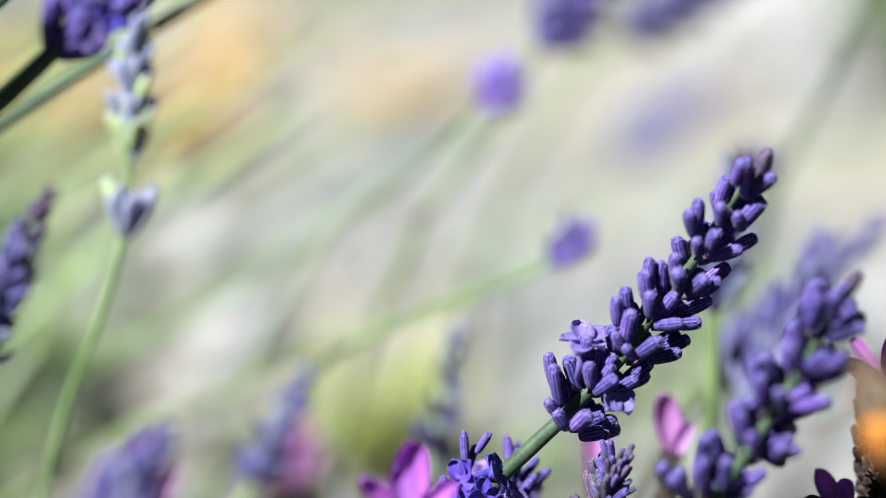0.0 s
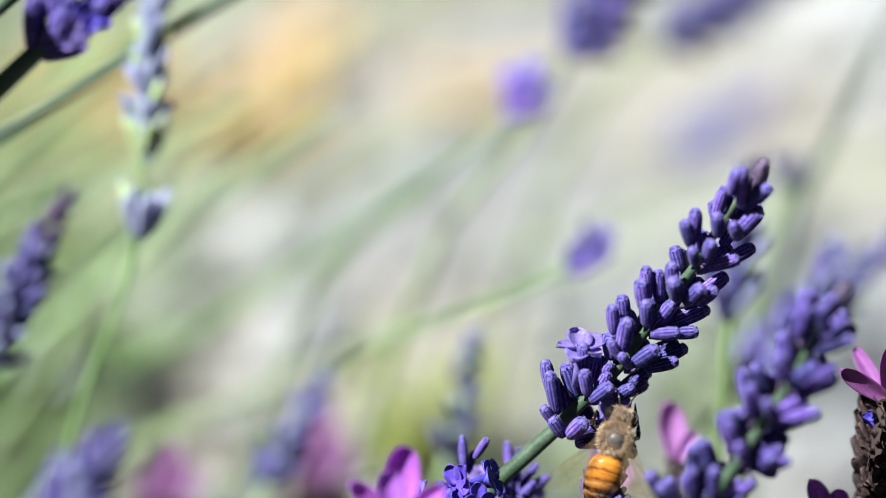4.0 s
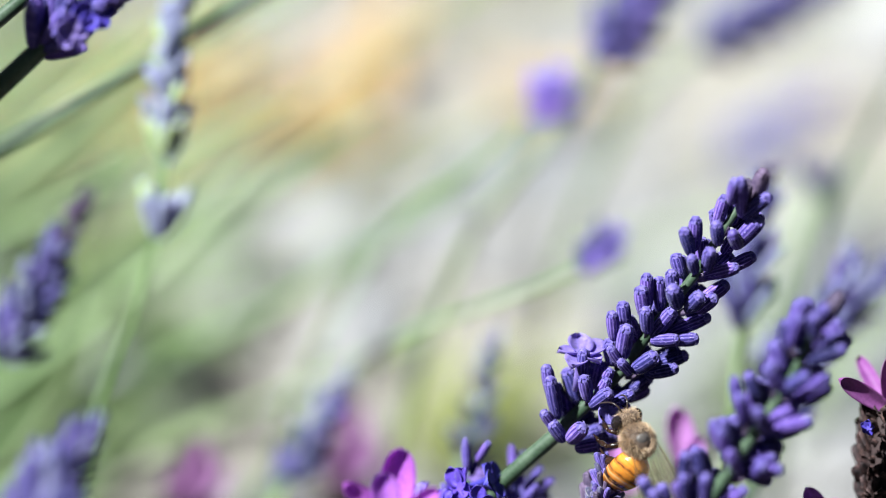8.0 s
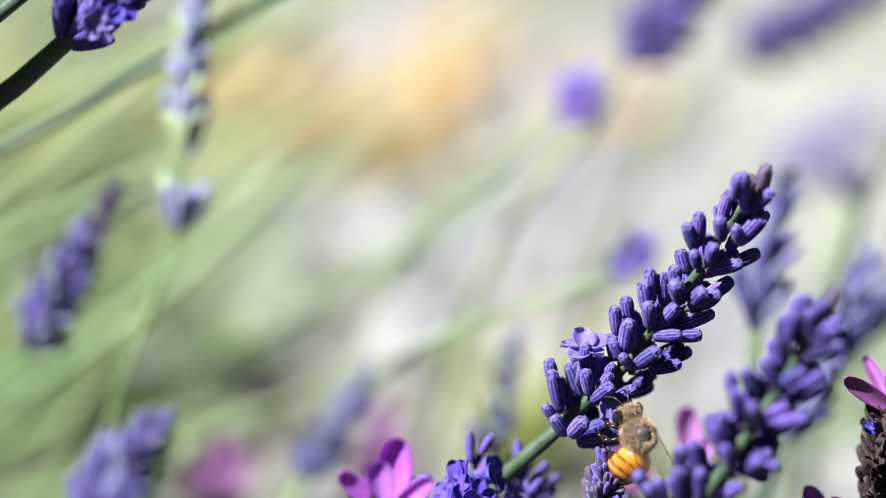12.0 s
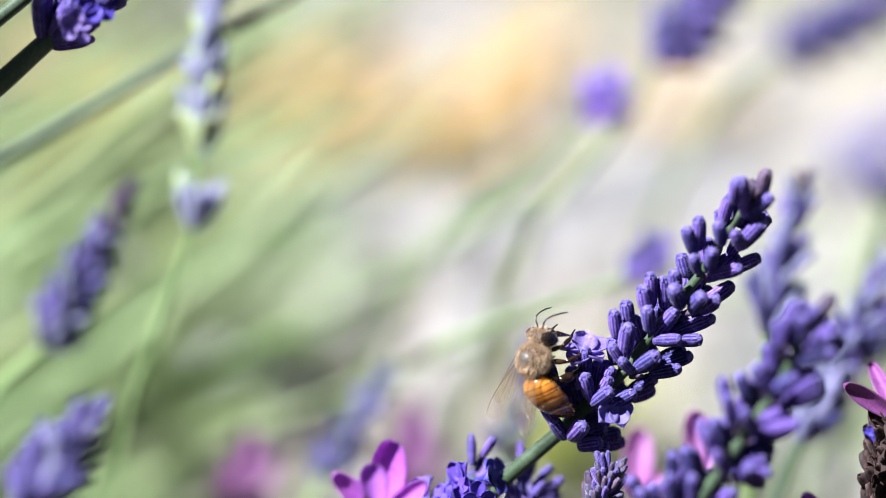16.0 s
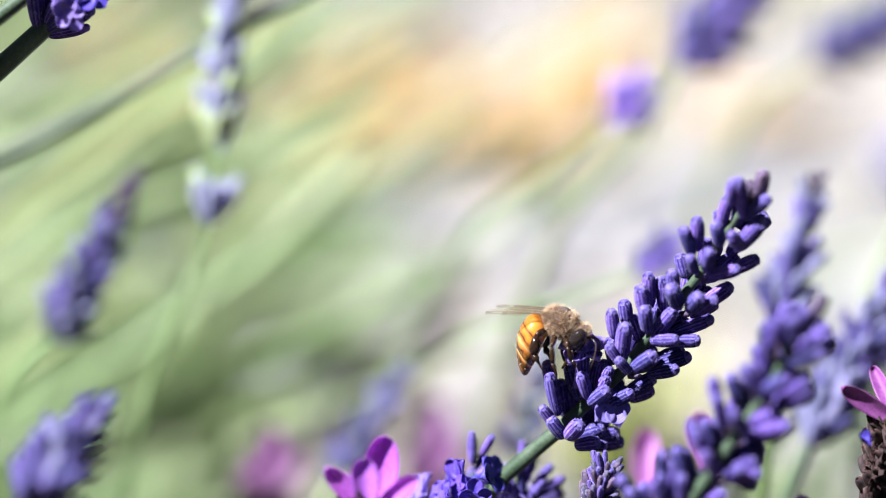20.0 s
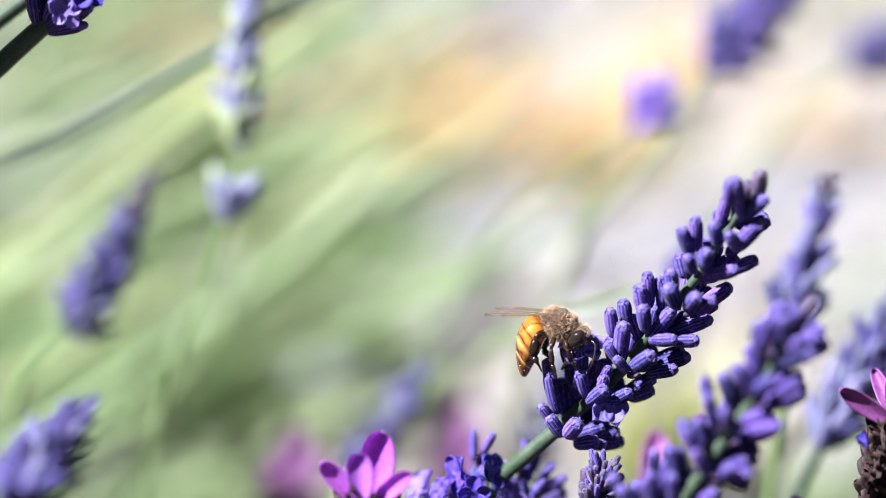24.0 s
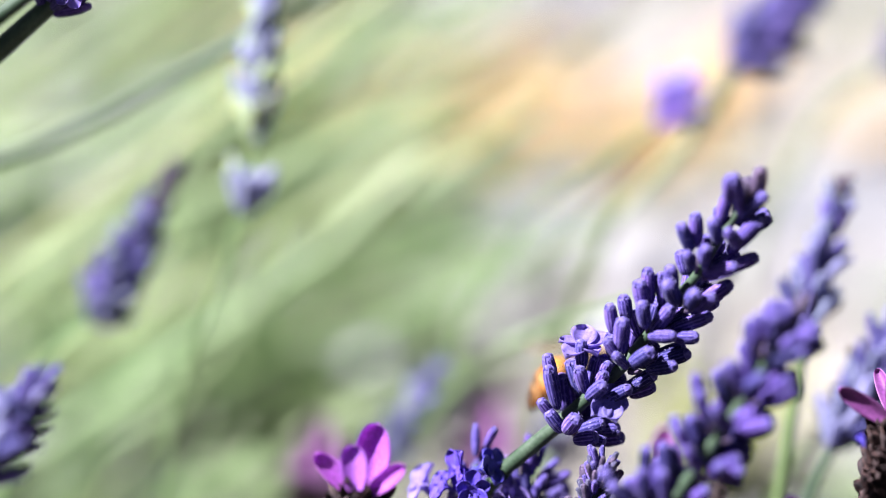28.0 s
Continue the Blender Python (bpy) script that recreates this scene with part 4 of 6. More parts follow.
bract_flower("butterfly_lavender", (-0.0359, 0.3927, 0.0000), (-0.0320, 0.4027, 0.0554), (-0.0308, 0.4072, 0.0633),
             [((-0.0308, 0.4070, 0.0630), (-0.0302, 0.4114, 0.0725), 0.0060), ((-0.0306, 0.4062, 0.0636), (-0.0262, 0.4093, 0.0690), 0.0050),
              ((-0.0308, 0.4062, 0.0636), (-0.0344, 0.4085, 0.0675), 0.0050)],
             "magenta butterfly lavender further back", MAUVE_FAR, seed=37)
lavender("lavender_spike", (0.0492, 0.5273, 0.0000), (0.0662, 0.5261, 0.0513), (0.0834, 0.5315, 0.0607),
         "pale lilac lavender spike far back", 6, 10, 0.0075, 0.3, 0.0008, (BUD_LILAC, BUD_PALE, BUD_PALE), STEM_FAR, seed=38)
lavender("lavender_flower", (0.0508, 0.4214, 0.0000), (0.0625, 0.4317, 0.0978), (0.0638, 0.4332, 0.1003),
         "small violet lavender flower far back", 2, 8, 0.0050, 0.3, 0.0008, (BUD_SOFT,), STEM_FAR, seed=24, open_out=1.3)

# ---- leaning stems and low leaves behind ----
stem_rnd = random.Random(77)
for k in range(30):
    if k < 12:
        x, y, r = stem_rnd.uniform(-0.46, -0.16), stem_rnd.uniform(0.47, 0.70), stem_rnd.uniform(0.0007, 0.0016)
    else:
        x, y, r = stem_rnd.uniform(-0.12, 0.16), stem_rnd.uniform(0.56, 0.76), stem_rnd.uniform(0.0006, 0.0012)
    lean = stem_rnd.uniform(0.10, 0.22)
    rise = min(lean * stem_rnd.uniform(0.25, 0.5), 0.10) * (1 if k < 12 else 0.5)
    back = stem_rnd.uniform(0.0, 0.08)
    mat = (STEM_MID, STEM_FAR)[k % 2] if k < 12 else (STEM_DRY, STEM_FAR, STEM_DRY, STEM_DRY)[k % 4]
    bare_stem([(x, y, 0), (x + lean * 0.35, y + back * 0.3, rise * 0.45), (x + lean * 0.7, y + back * 0.7, rise * 0.8), (x + lean, y + back, rise)], r, k + 10, mat, 1)
for k, (at, rad, high, sprigs, tone) in enumerate((
        ((-0.0958, 0.5148, 0.0000), 0.04, 0.03, 6, 2), ((-0.0860, 0.5451, 0.0000), 0.03, 0.03, 5, 2), ((-0.1050, 0.5714, 0.0000), 0.05, 0.035, 12, 2),
        ((-0.0999, 0.4955, 0.0000), 0.03, 0.03, 5, 2), ((-0.1303, 0.6153, 0.0000), 0.06, 0.04, 10, 0), ((-0.1340, 0.6602, 0.0000), 0.05, 0.03, 8, 2),
        ((0.0093, 0.5065, 0.0000), 0.012, 0.014, 3, 1), ((0.0584, 0.5085, 0.0000), 0.03, 0.02, 3, 0), ((0.1600, 0.6627, 0.0000), 0.025, 0.03, 9, 2),
        ((-0.1238, 0.5341, 0.0000), 0.07, 0.035, 11, 2))):
    leaf_clump("low_shrub", at, rad, high, sprigs, ("low tuft of narrow grey green lavender leaves", "low tuft of narrow yellow green leaves", "low tuft of narrow mid green lavender leaves")[tone],
               (LEAF, LEAF_YELLOW, LEAF_MID)[tone], seed=k, group="leaf tufts")


# slender stems leaning over between the spikes
lean_rnd = random.Random(31)
corner = Vector((-0.0694, 0.4217, 0.0704))
along, rise = Vector((0.0065, 0.4401, 0.1023)) - corner, Vector((-0.0698, 0.4513, 0.1217)) - corner
for k in range(24):
    start = corner + rise * lean_rnd.uniform(-0.7, 0.85) + along * lean_rnd.uniform(-0.9, 0.6) + Vector((0, lean_rnd.uniform(0.01, 0.09), 0))
    way = along * lean_rnd.uniform(0.7, 1.1) + rise * lean_rnd.uniform(-0.12, 0.45)
    sag = rise * lean_rnd.uniform(-0.05, 0.03)
    foot = start - way * min(start.z / max(way.z, 0.02), 3.5)
    foot.z = 0.0
    bare_stem([foot, start, start + way * 0.4 - sag, start + way * lean_rnd.uniform(0.6, 1.0)], lean_rnd.uniform(0.0005, 0.0009), k + 300, (STEM_FAR, STEM_MID, STEM_FAR, STEM_FAR, STEM_GOLD, STEM_FAR)[k % 6], 1)
# long stems that cross behind the spikes
for k, (far, way) in enumerate((
        ((-0.0907, 0.4525, 0.0000), ((-0.0706, 0.4590, 0.0551), (-0.0459, 0.4655, 0.0663), (-0.0123, 0.4722, 0.0779), (0.0086, 0.4773, 0.0867))),
        ((-0.0903, 0.4283, 0.0000), ((-0.0727, 0.4326, 0.0493), (-0.0498, 0.4384, 0.0593), (-0.0165, 0.4462, 0.0728), (0.0132, 0.4551, 0.0882))),
        ((-0.0623, 0.4194, 0.0000), ((-0.0493, 0.4229, 0.0524), (-0.0295, 0.4280, 0.0614), (-0.0089, 0.4323, 0.0688), (0.0065, 0.4351, 0.0737))),
        ((-0.1059, 0.4683, 0.0000), ((-0.0872, 0.4735, 0.0601), (-0.0639, 0.4782, 0.0683), (-0.0332, 0.4862, 0.0821), (-0.0138, 0.4932, 0.0943))),
        ((-0.1197, 0.4593, 0.0000), ((-0.1017, 0.4634, 0.0827), (-0.0801, 0.4687, 0.0917), (-0.0585, 0.4743, 0.1015), (-0.0460, 0.4802, 0.1116))),
        ((-0.0744, 0.4090, 0.0000), ((-0.0642, 0.4133, 0.0558), (-0.0532, 0.4192, 0.0661), (-0.0448, 0.4260, 0.0779), (-0.0382, 0.4336, 0.0911))),
        ((-0.0532, 0.4862, 0.0000), ((-0.0356, 0.4921, 0.0324), (-0.0141, 0.4991, 0.0444), (0.0082, 0.5074, 0.0589), (0.0267, 0.5138, 0.0699))))):
    bare_stem([far, *way], (0.0007, 0.0010, 0.0007)[k % 3], k + 200, (STEM_MID, STEM_MID, STEM_FAR)[k % 3], 1)


def dry_leaf(at, length, turn, tilt):
    bm = bmesh.new()
    petal(bm, length, length * 0.5, pose(0, 0, 0, tilt, 0, 0), 0.3, 0.2, 0.0004, 6, 8)
    ob = thing("dry_leaf", at, "", "leaf")
    ob.matrix_basis = Matrix.Translation(Vector(at) + Vector((0, 0, 0.004))) @ pose(0, 0, 0, 0, 0, turn)
    part("leaf_blade", bm, STRAW, ob)
    bm = bmesh.new()
    sweep(bm, [(0, -length * 0.35, 0.0), (0, 0, 0.0006), (0, length * 0.5, 0.001 + length * 0.5 * math.sin(radians(tilt)))], [0.0006, 0.0007, 0.0003], 6)
    part("leaf_stalk", bm, STRAW, ob)
    return tagged(ob, "fallen ochre dry leaf lying on the pale soil", "leaf", "dry leaves")


leaf_rnd = random.Random(12)
for cx, cy, wide, count in ((-0.028, 0.622, 0.032, 18), (-0.082, 0.630, 0.018, 7), (0.008, 0.652, 0.030, 6)):
    for k in range(count):
        dry_leaf((cx + leaf_rnd.gauss(0, wide * 0.6), cy + leaf_rnd.gauss(0, wide * 0.5), 0.0), leaf_rnd.uniform(0.016, 0.032), leaf_rnd.uniform(0, 360), leaf_rnd.uniform(4, 10))


# ---- the honey bee, built in millimetres: x ahead, z to its back ----
FUR = surface("fur_tan", [(0.36, (0.36, 0.24, 0.11)), (0.64, (0.90, 0.73, 0.47))], 1400, 0.8, 0.0, 3000, 0.2, 0.2, spread=0.1)
FUR_BASE = surface("thorax_hide", [(0.3, (0.05, 0.03, 0.02)), (0.7, (0.14, 0.09, 0.05))], 900, 0.7, 0.5, 3000, 0.2)


def banded_hide():
    """Amber with soft dark bands that widen to a black tip, along the abdomen."""
    mat = surface("abdomen_hide", [(0.3, (0.8, 0.8, 0.8)), (0.7, (1.1, 1.1, 1.1))], 500, 0.27, 0.3, 3500, 0.0, bump_dist=0.0001, coat=0.3)
    nt = mat.node_tree
    co = nt.nodes.new("ShaderNodeTexCoord")
    xyz = nt.nodes.new("ShaderNodeSeparateXYZ")
    nt.links.new(co.outputs["Object"], xyz.inputs["Vector"])
    ripple = nt.nodes.new("ShaderNodeMapRange")
    ripple.inputs["To Min"].default_value, ripple.inputs["To Max"].default_value = -0.0005, 0.0005
    nt.links.new(noise_of(nt, 420, 2.0), ripple.inputs["Value"])
    add = nt.nodes.new("ShaderNodeMath")
    nt.links.new(xyz.outputs["X"], add.inputs[0])
    nt.links.new(ripple.outputs["Result"], add.inputs[1])
    span = nt.nodes.new("ShaderNodeMapRange")
    span.inputs["From Min"].default_value, span.inputs["From Max"].default_value = 0.0, -0.0065
    nt.links.new(add.outputs[0], span.inputs["Value"])
    amber, rust, brown, dark, tan = (0.64, 0.255, 0.030), (0.48, 0.155, 0.018), (0.25, 0.080, 0.014), (0.030, 0.014, 0.009), (0.60, 0.36, 0.14)
    col = ramp(nt, span.outputs["Result"], [(0.0, brown), (0.07, rust), (0.12, amber), (0.25, amber), (0.30, rust), (0.33, dark), (0.36, rust), (0.39, amber), (0.46, rust), (0.50, dark), (0.54, rust), (0.57, tan),
                                            (0.62, rust), (0.66, dark), (0.72, dark), (0.75, tan), (0.78, brown), (0.82, dark), (1.0, dark)])
    patch = ramp(nt, noise_of(nt, 900, 3.0), [(0.44, (0, 0, 0)), (0.68, (0.35, 0.35, 0.35))])
    col = blend(nt, col, amber, patch)
    bs = nt.nodes["Principled BSDF"]
    old = bs.inputs["Base Color"].links[0].from_socket
    nt.links.new(blend(nt, col, old, 1.0, "MULTIPLY"), bs.inputs["Base Color"])
    return mat


AMBER = banded_hide()
PLATE = surface("bald_grey_plate", [(0.3, (0.05, 0.045, 0.04)), (0.7, (0.16, 0.14, 0.12))], 900, 0.5, 0.4, 3000)
SHELL = surface("shell_black", [(0.3, (0.015, 0.011, 0.010)), (0.7, (0.06, 0.04, 0.03))], 900, 0.3, 0.2, 3000)
LEG = surface("leg_brown", [(0.3, (0.008, 0.005, 0.003)), (0.7, (0.038, 0.017, 0.009))], 900, 0.2, 0.2, 3000, 0.0, spec=0.4)
EYE = surface("eye_black", [(0.3, (0.010, 0.008, 0.008)), (0.7, (0.022, 0.016, 0.014))], 900, 0.05, coat=0.3, spec=0.4)
WING_SKIN = surface("wing_skin", [(0.3, (0.13, 0.085, 0.045)), (0.7, (0.24, 0.17, 0.095))], 600, 0.16, 0.2, 1500, alpha=0.19, coat=0.15)
VEIN = surface("wing_vein", [(0.3, (0.10, 0.06, 0.03)), (0.7, (0.18, 0.11, 0.06))], 900, 0.5, alpha=0.4)


def ball(bm, at, radii, seg=20, rings=12, mat=0):
    ret = bmesh.ops.create_uvsphere(bm, u_segments=seg, v_segments=rings, radius=1.0)
    for v in ret["verts"]:
        v.co = Vector(at) + Vector((v.co.x * radii[0], v.co.y * radii[1], v.co.z * radii[2]))
        for f in v.link_faces:
            f.smooth, f.material_index = True, mat


def fur(bm, at, radii, count, length, rnd, skip):
    """Short hairs over an egg shape."""
    for i in range(count):
        n = Vector((rnd.gauss(0, 1), rnd.gauss(0, 1), rnd.gauss(0, 1))).normalized()
        if skip(n):
            continue
        p = Vector(at) + Vector((n.x * radii[0], n.y * radii[1], n.z * radii[2]))
        way = (n + Vector((rnd.gauss(-0.2, 0.3), rnd.gauss(0, 0.3), rnd.gauss(0, 0.3)))).normalized()
        s = way.orthogonal().normalized() * 0.00002
        o = way.cross(s)
        tip = bm.verts.new(p + way * length * rnd.uniform(0.6, 1.2))
        base = [bm.verts.new(p + s), bm.verts.new(p - s * 0.5 + o * 0.87), bm.verts.new(p - s * 0.5 - o * 0.87)]
        for a in range(3):
            bm.faces.new((base[a], base[(a + 1) % 3], tip))


def wing_mesh(name, length, width, parent, sign):
    bm = bmesh.new()
    outline = []
    for i in range(25):
        s = i / 24
        front = 0.12 * width * math.sin(math.pi * s) + 0.1 * width
        back = -width * 0.9 * math.sin(math.pi * min(1, 0.05 + 0.9 * s ** 1.35)) ** 0.8
        outline.append((s, front, back))
    rows = []
    for s, f, b in outline:
        rows.append([bm.verts.new((-length * s, sign * (b + (f - b) * k / 5), 0.00018 * math.sin(k * 2.2 + s * 9))) for k in range(6)])
    for a, b in zip(rows, rows[1:]):
        for k in range(5):
            bm.faces.new((a[k], a[k + 1], b[k + 1], b[k])).smooth = True
    wing = part(name, bm, WING_SKIN, parent, "clear amber wing with brown veins")
    bm = bmesh.new()
    for lane in (0.98, 0.66, 0.36):
        pts = [(-length * s, sign * (b + (f - b) * (lane + (0.5 - lane) * 0.15 * math.sin(5 * s))), 0.0001) for s, f, b in outline[:(24 if lane > 0.9 else 19)]]
        sweep(bm, pts, 0.00002 if lane < 0.9 else 0.00004, 4)
    for s0 in (9, 15):
        s, f, b = outline[s0]
        sweep(bm, [(-length * (s + 0.05 * k), sign * (f + (b - f) * k / 4), 0.0001) for k in range(4)], 0.000018, 4)
    part("venation", bm, VEIN, wing, "fine brown wing vein lines")
    return wing


def bee_leg(name, parent, hip, knee, ankle, toe, thick, basket=False):
    bm = bmesh.new()
    sweep(bm, curve_points(hip, (Vector(hip) + Vector(knee)) / 2 + Vector((0, 0, 0.0002)), knee, 5), [thick * 0.8, thick, thick * 1.05, thick * 0.9, thick * 0.6], 8)
    wide = 1.5 if basket else 1.0
    sweep(bm, curve_points(knee, (Vector(knee) + Vector(ankle)) / 2, ankle, 5), [thick * 0.6, thick * 0.8 * wide, thick * wide, thick * 1.05 * wide, thick * 0.7], 8)
    sweep(bm, curve_points(ankle, (Vector(ankle) + Vector(toe)) / 2 + Vector((0.0002, 0, 0)), toe, 6), [thick * 0.7, thick * 0.75 * wide, thick * 0.5, thick * 0.35, thick * 0.3, thick * 0.2], 7)
    return part(name, bm, LEG, parent)


def build_bee():
    rnd = random.Random(3)
    bee = thing("honey_bee", (0, 0, 0), "furry tan honey bee with an amber banded abdomen", "bee")
    bm = bmesh.new()
    ball(bm, (0, 0, 0), (0.0021, 0.0019, 0.0018))
    thorax = part("thorax", bm, FUR_BASE, bee)
    bm = bmesh.new()
    fur(bm, (0, 0, 0), (0.0021, 0.0019, 0.0018), 4600, 0.00056, rnd, lambda n: n.z > 0.86 and abs(n.x) < 0.42)
    part("thorax_fur", bm, FUR, thorax, "short tan fur")
    bm = bmesh.new()
    ball(bm, (0.0001, 0, 0.00125), (0.0009, 0.0010, 0.00062), 16, 8)
    part("thorax_plate", bm, PLATE, thorax, "bald dark grey plate on the back")
    bm = bmesh.new()
    ball(bm, (0.0027, 0, -0.0004), (0.00095, 0.0016, 0.0016))
    head = part("head", bm, FUR_BASE, bee)
    bm = bmesh.new()
    fur(bm, (0.0027, 0, -0.0004), (0.00095, 0.0016, 0.0016), 1500, 0.00045, rnd, lambda n: abs(n.y) > 0.66 or (n.x > 0.2 and n.z < -0.15))
    part("head_fur", bm, FUR, head, "short tan fur")
    for sign in (1, -1):
        bm = bmesh.new()
        ball(bm, (0.0028, sign * 0.00118, -0.0003), (0.00074, 0.0006, 0.00118))
        part("eye", bm, EYE, head, "large glossy black eye")
        bm = bmesh.new()
        sweep(bm, [(0.0035, sign * 0.0003, 0.0002), (0.0042, sign * 0.0006, 0.0006), (0.0047, sign * 0.0008, 0.00055), (0.0052, sign * 0.0010, 0.0), (0.0057, sign * 0.0012, -0.0009), (0.0060, sign * 0.0013, -0.0017)],
              [0.00009, 0.00009, 0.00008, 0.00009, 0.00009, 0.00006], 7)
        part("antenna", bm, SHELL, head)
    bm = bmesh.new()
    ball(bm, (0.0034, 0, -0.0011), (0.0005, 0.0008, 0.0010), 16, 10)
    part("face_plate", bm, EYE, head, "glossy black face")
    for sign in (1, -1):
        bm = bmesh.new()
        sweep(bm, [(0.0033, sign * 0.0006, -0.0017), (0.0036, sign * 0.0005, -0.0022), (0.0036, sign * 0.0001, -0.0027)], [0.00022, 0.00020, 0.00006], 7)
        part("mandible", bm, LEG, head)
    bm = bmesh.new()
    sweep(bm, [(0.0031, 0, -0.0016), (0.0035, 0, -0.0024), (0.0036, 0, -0.0034), (0.0037, 0, -0.0042)], [0.00045, 0.00035, 0.0002, 0.0001], 8)
    part("proboscis", bm, LEG, head)
    head.scale = (1.1, 1.1, 1.1)
    # abdomen, in its own space from the waist along -x
    abdomen = new("abdomen")
    abdomen.parent = bee
    abdomen.empty_display_size = 0.001
    profile = [(0.0, 0.0008), (0.07, 0.00145), (0.2, 0.00185), (0.38, 0.00196), (0.56, 0.0019), (0.72, 0.00164), (0.87, 0.0012), (0.95, 0.00082), (1.0, 0.0003)]

    def girth(s):
        for (s0, r0), (s1, r1) in zip(profile, profile[1:]):
            if s <= s1:
                return r0 + (r1 - r0) * (s - s0) / (s1 - s0)
        return 0.0003

    cuts = (0.0, 0.19, 0.37, 0.54, 0.70, 0.85, 1.0)
    for k in range(6):
        bm = bmesh.new()
        s0, s1 = cuts[k], cuts[k + 1] + (0.02 if k < 5 else 0)
        rings = []
        for j in range(9):
            f = j / 8
            s = s0 + (s1 - s0) * f
            r = girth(min(s, 1.0)) * (1.0 + 0.004 * f)
            x, drop = -0.0065 * s, -0.0030 * s * s
            rings.append((f, [bm.verts.new((x, r * math.cos(a) * 1.12, drop + r * 0.90 * math.sin(a))) for a in (2 * math.pi * i / 22 for i in range(22))]))
        for (f, a), (g, b) in zip(rings, rings[1:]):
            for i in range(22):
                face = bm.faces.new((a[i], b[i], b[(i + 1) % 22], a[(i + 1) % 22]))
                face.smooth = True
        bm.faces.new(rings[0][1])
        bm.faces.new(rings[-1][1][::-1])
        part("abdomen_segment", bm, AMBER, abdomen)
    bm = bmesh.new()
    for c in cuts[1:6]:
        for i in range(12):
            a = rnd.uniform(0, 2 * math.pi)
            r = girth(c) * 0.99
            p = Vector((-0.0065 * c, r * 1.12 * math.cos(a), -0.0030 * c * c + r * 0.90 * math.sin(a)))
            way = Vector((-0.8, 0.5 * math.cos(a), 0.5 * math.sin(a))).normalized()
            s = way.orthogonal().normalized() * 0.000012
            q = [bm.verts.new(p + s), bm.verts.new(p - s), bm.verts.new(p + way * 0.0003)]
            bm.faces.new(q)
    part("abdomen_hair", bm, FUR, abdomen, "thin pale hair bands")
    wings = []
    for sign in (1, -1):
        wings.append((wing_mesh("fore_wing", 0.0092, 0.0030, bee, sign), sign, 0.0004, 0.00125, 0))
        wings.append((wing_mesh("hind_wing", 0.0064, 0.0022, bee, sign), sign, -0.0004, 0.0011, 6))
    for sign in (1, -1):
        y = sign * 0.001
        bee_leg("front_leg", bee, (0.0013, y, -0.0012), (0.0022, y * 2.2, -0.0020), (0.0031, y * 1.8, -0.0034), (0.0042, y * 1.5, -0.0042), 0.00030)
        bee_leg("middle_leg", bee, (0.0001, y, -0.0015), (0.0005, y * 2.8, -0.0025), (0.0012, y * 2.7, -0.0043), (0.0022, y * 2.5, -0.0058), 0.00033)
        bee_leg("hind_leg", bee, (-0.0012, y, -0.0014), (-0.0017, y * 2.6, -0.0020), (-0.0012, y * 2.7, -0.0042), (0.0003, y * 2.4, -0.0056), 0.00042, True)
    return bee, head, abdomen, wings


honey_bee, bee_head, bee_abdomen, bee_wings = build_bee()
honey_bee.scale = (1.04, 1.04, 1.04)
# seconds; how far the left and the right wings stand out, their lift and roll
WING_ROWS = [
        (0, 70, 70, 25, 8), (3, 70, 70, 25, 8), (3.3, 55, 55, 20, 4), (3.5, 48, 48, 15, 0),
        (5.5, 12, 12, 2, 4), (6, 5, 5, 0, 4), (12.5, 5, 5, 0, 4), (14.5, 40, 34, 4, 0),
        (15, 38, 2, 0, 0), (16, 26, 2, -4, 0), (17, 12, 4, -14, 0), (18, 8, 8, -20, 0),
        (19, 10, 10, -18, 0), (25, 10, 10, -18, 0), (26, 8, 8, -8, 0), (26.5, 8, 8, -10, 0),
        (27, 12, 12, 15, 0), (27.2, 50, 50, 15, 8), (28, 45, 45, 0, 8),
]
# seconds; how far the head is bowed
HEAD_ROWS = [(0, 18), (3.5, 18), (5.5, 22), (12.5, 22), (14.5, 16), (16, 8), (17, -2), (18, 22), (25.5, 22), (26.4, 8), (27, -6), (27.4, 10), (28, 22)]


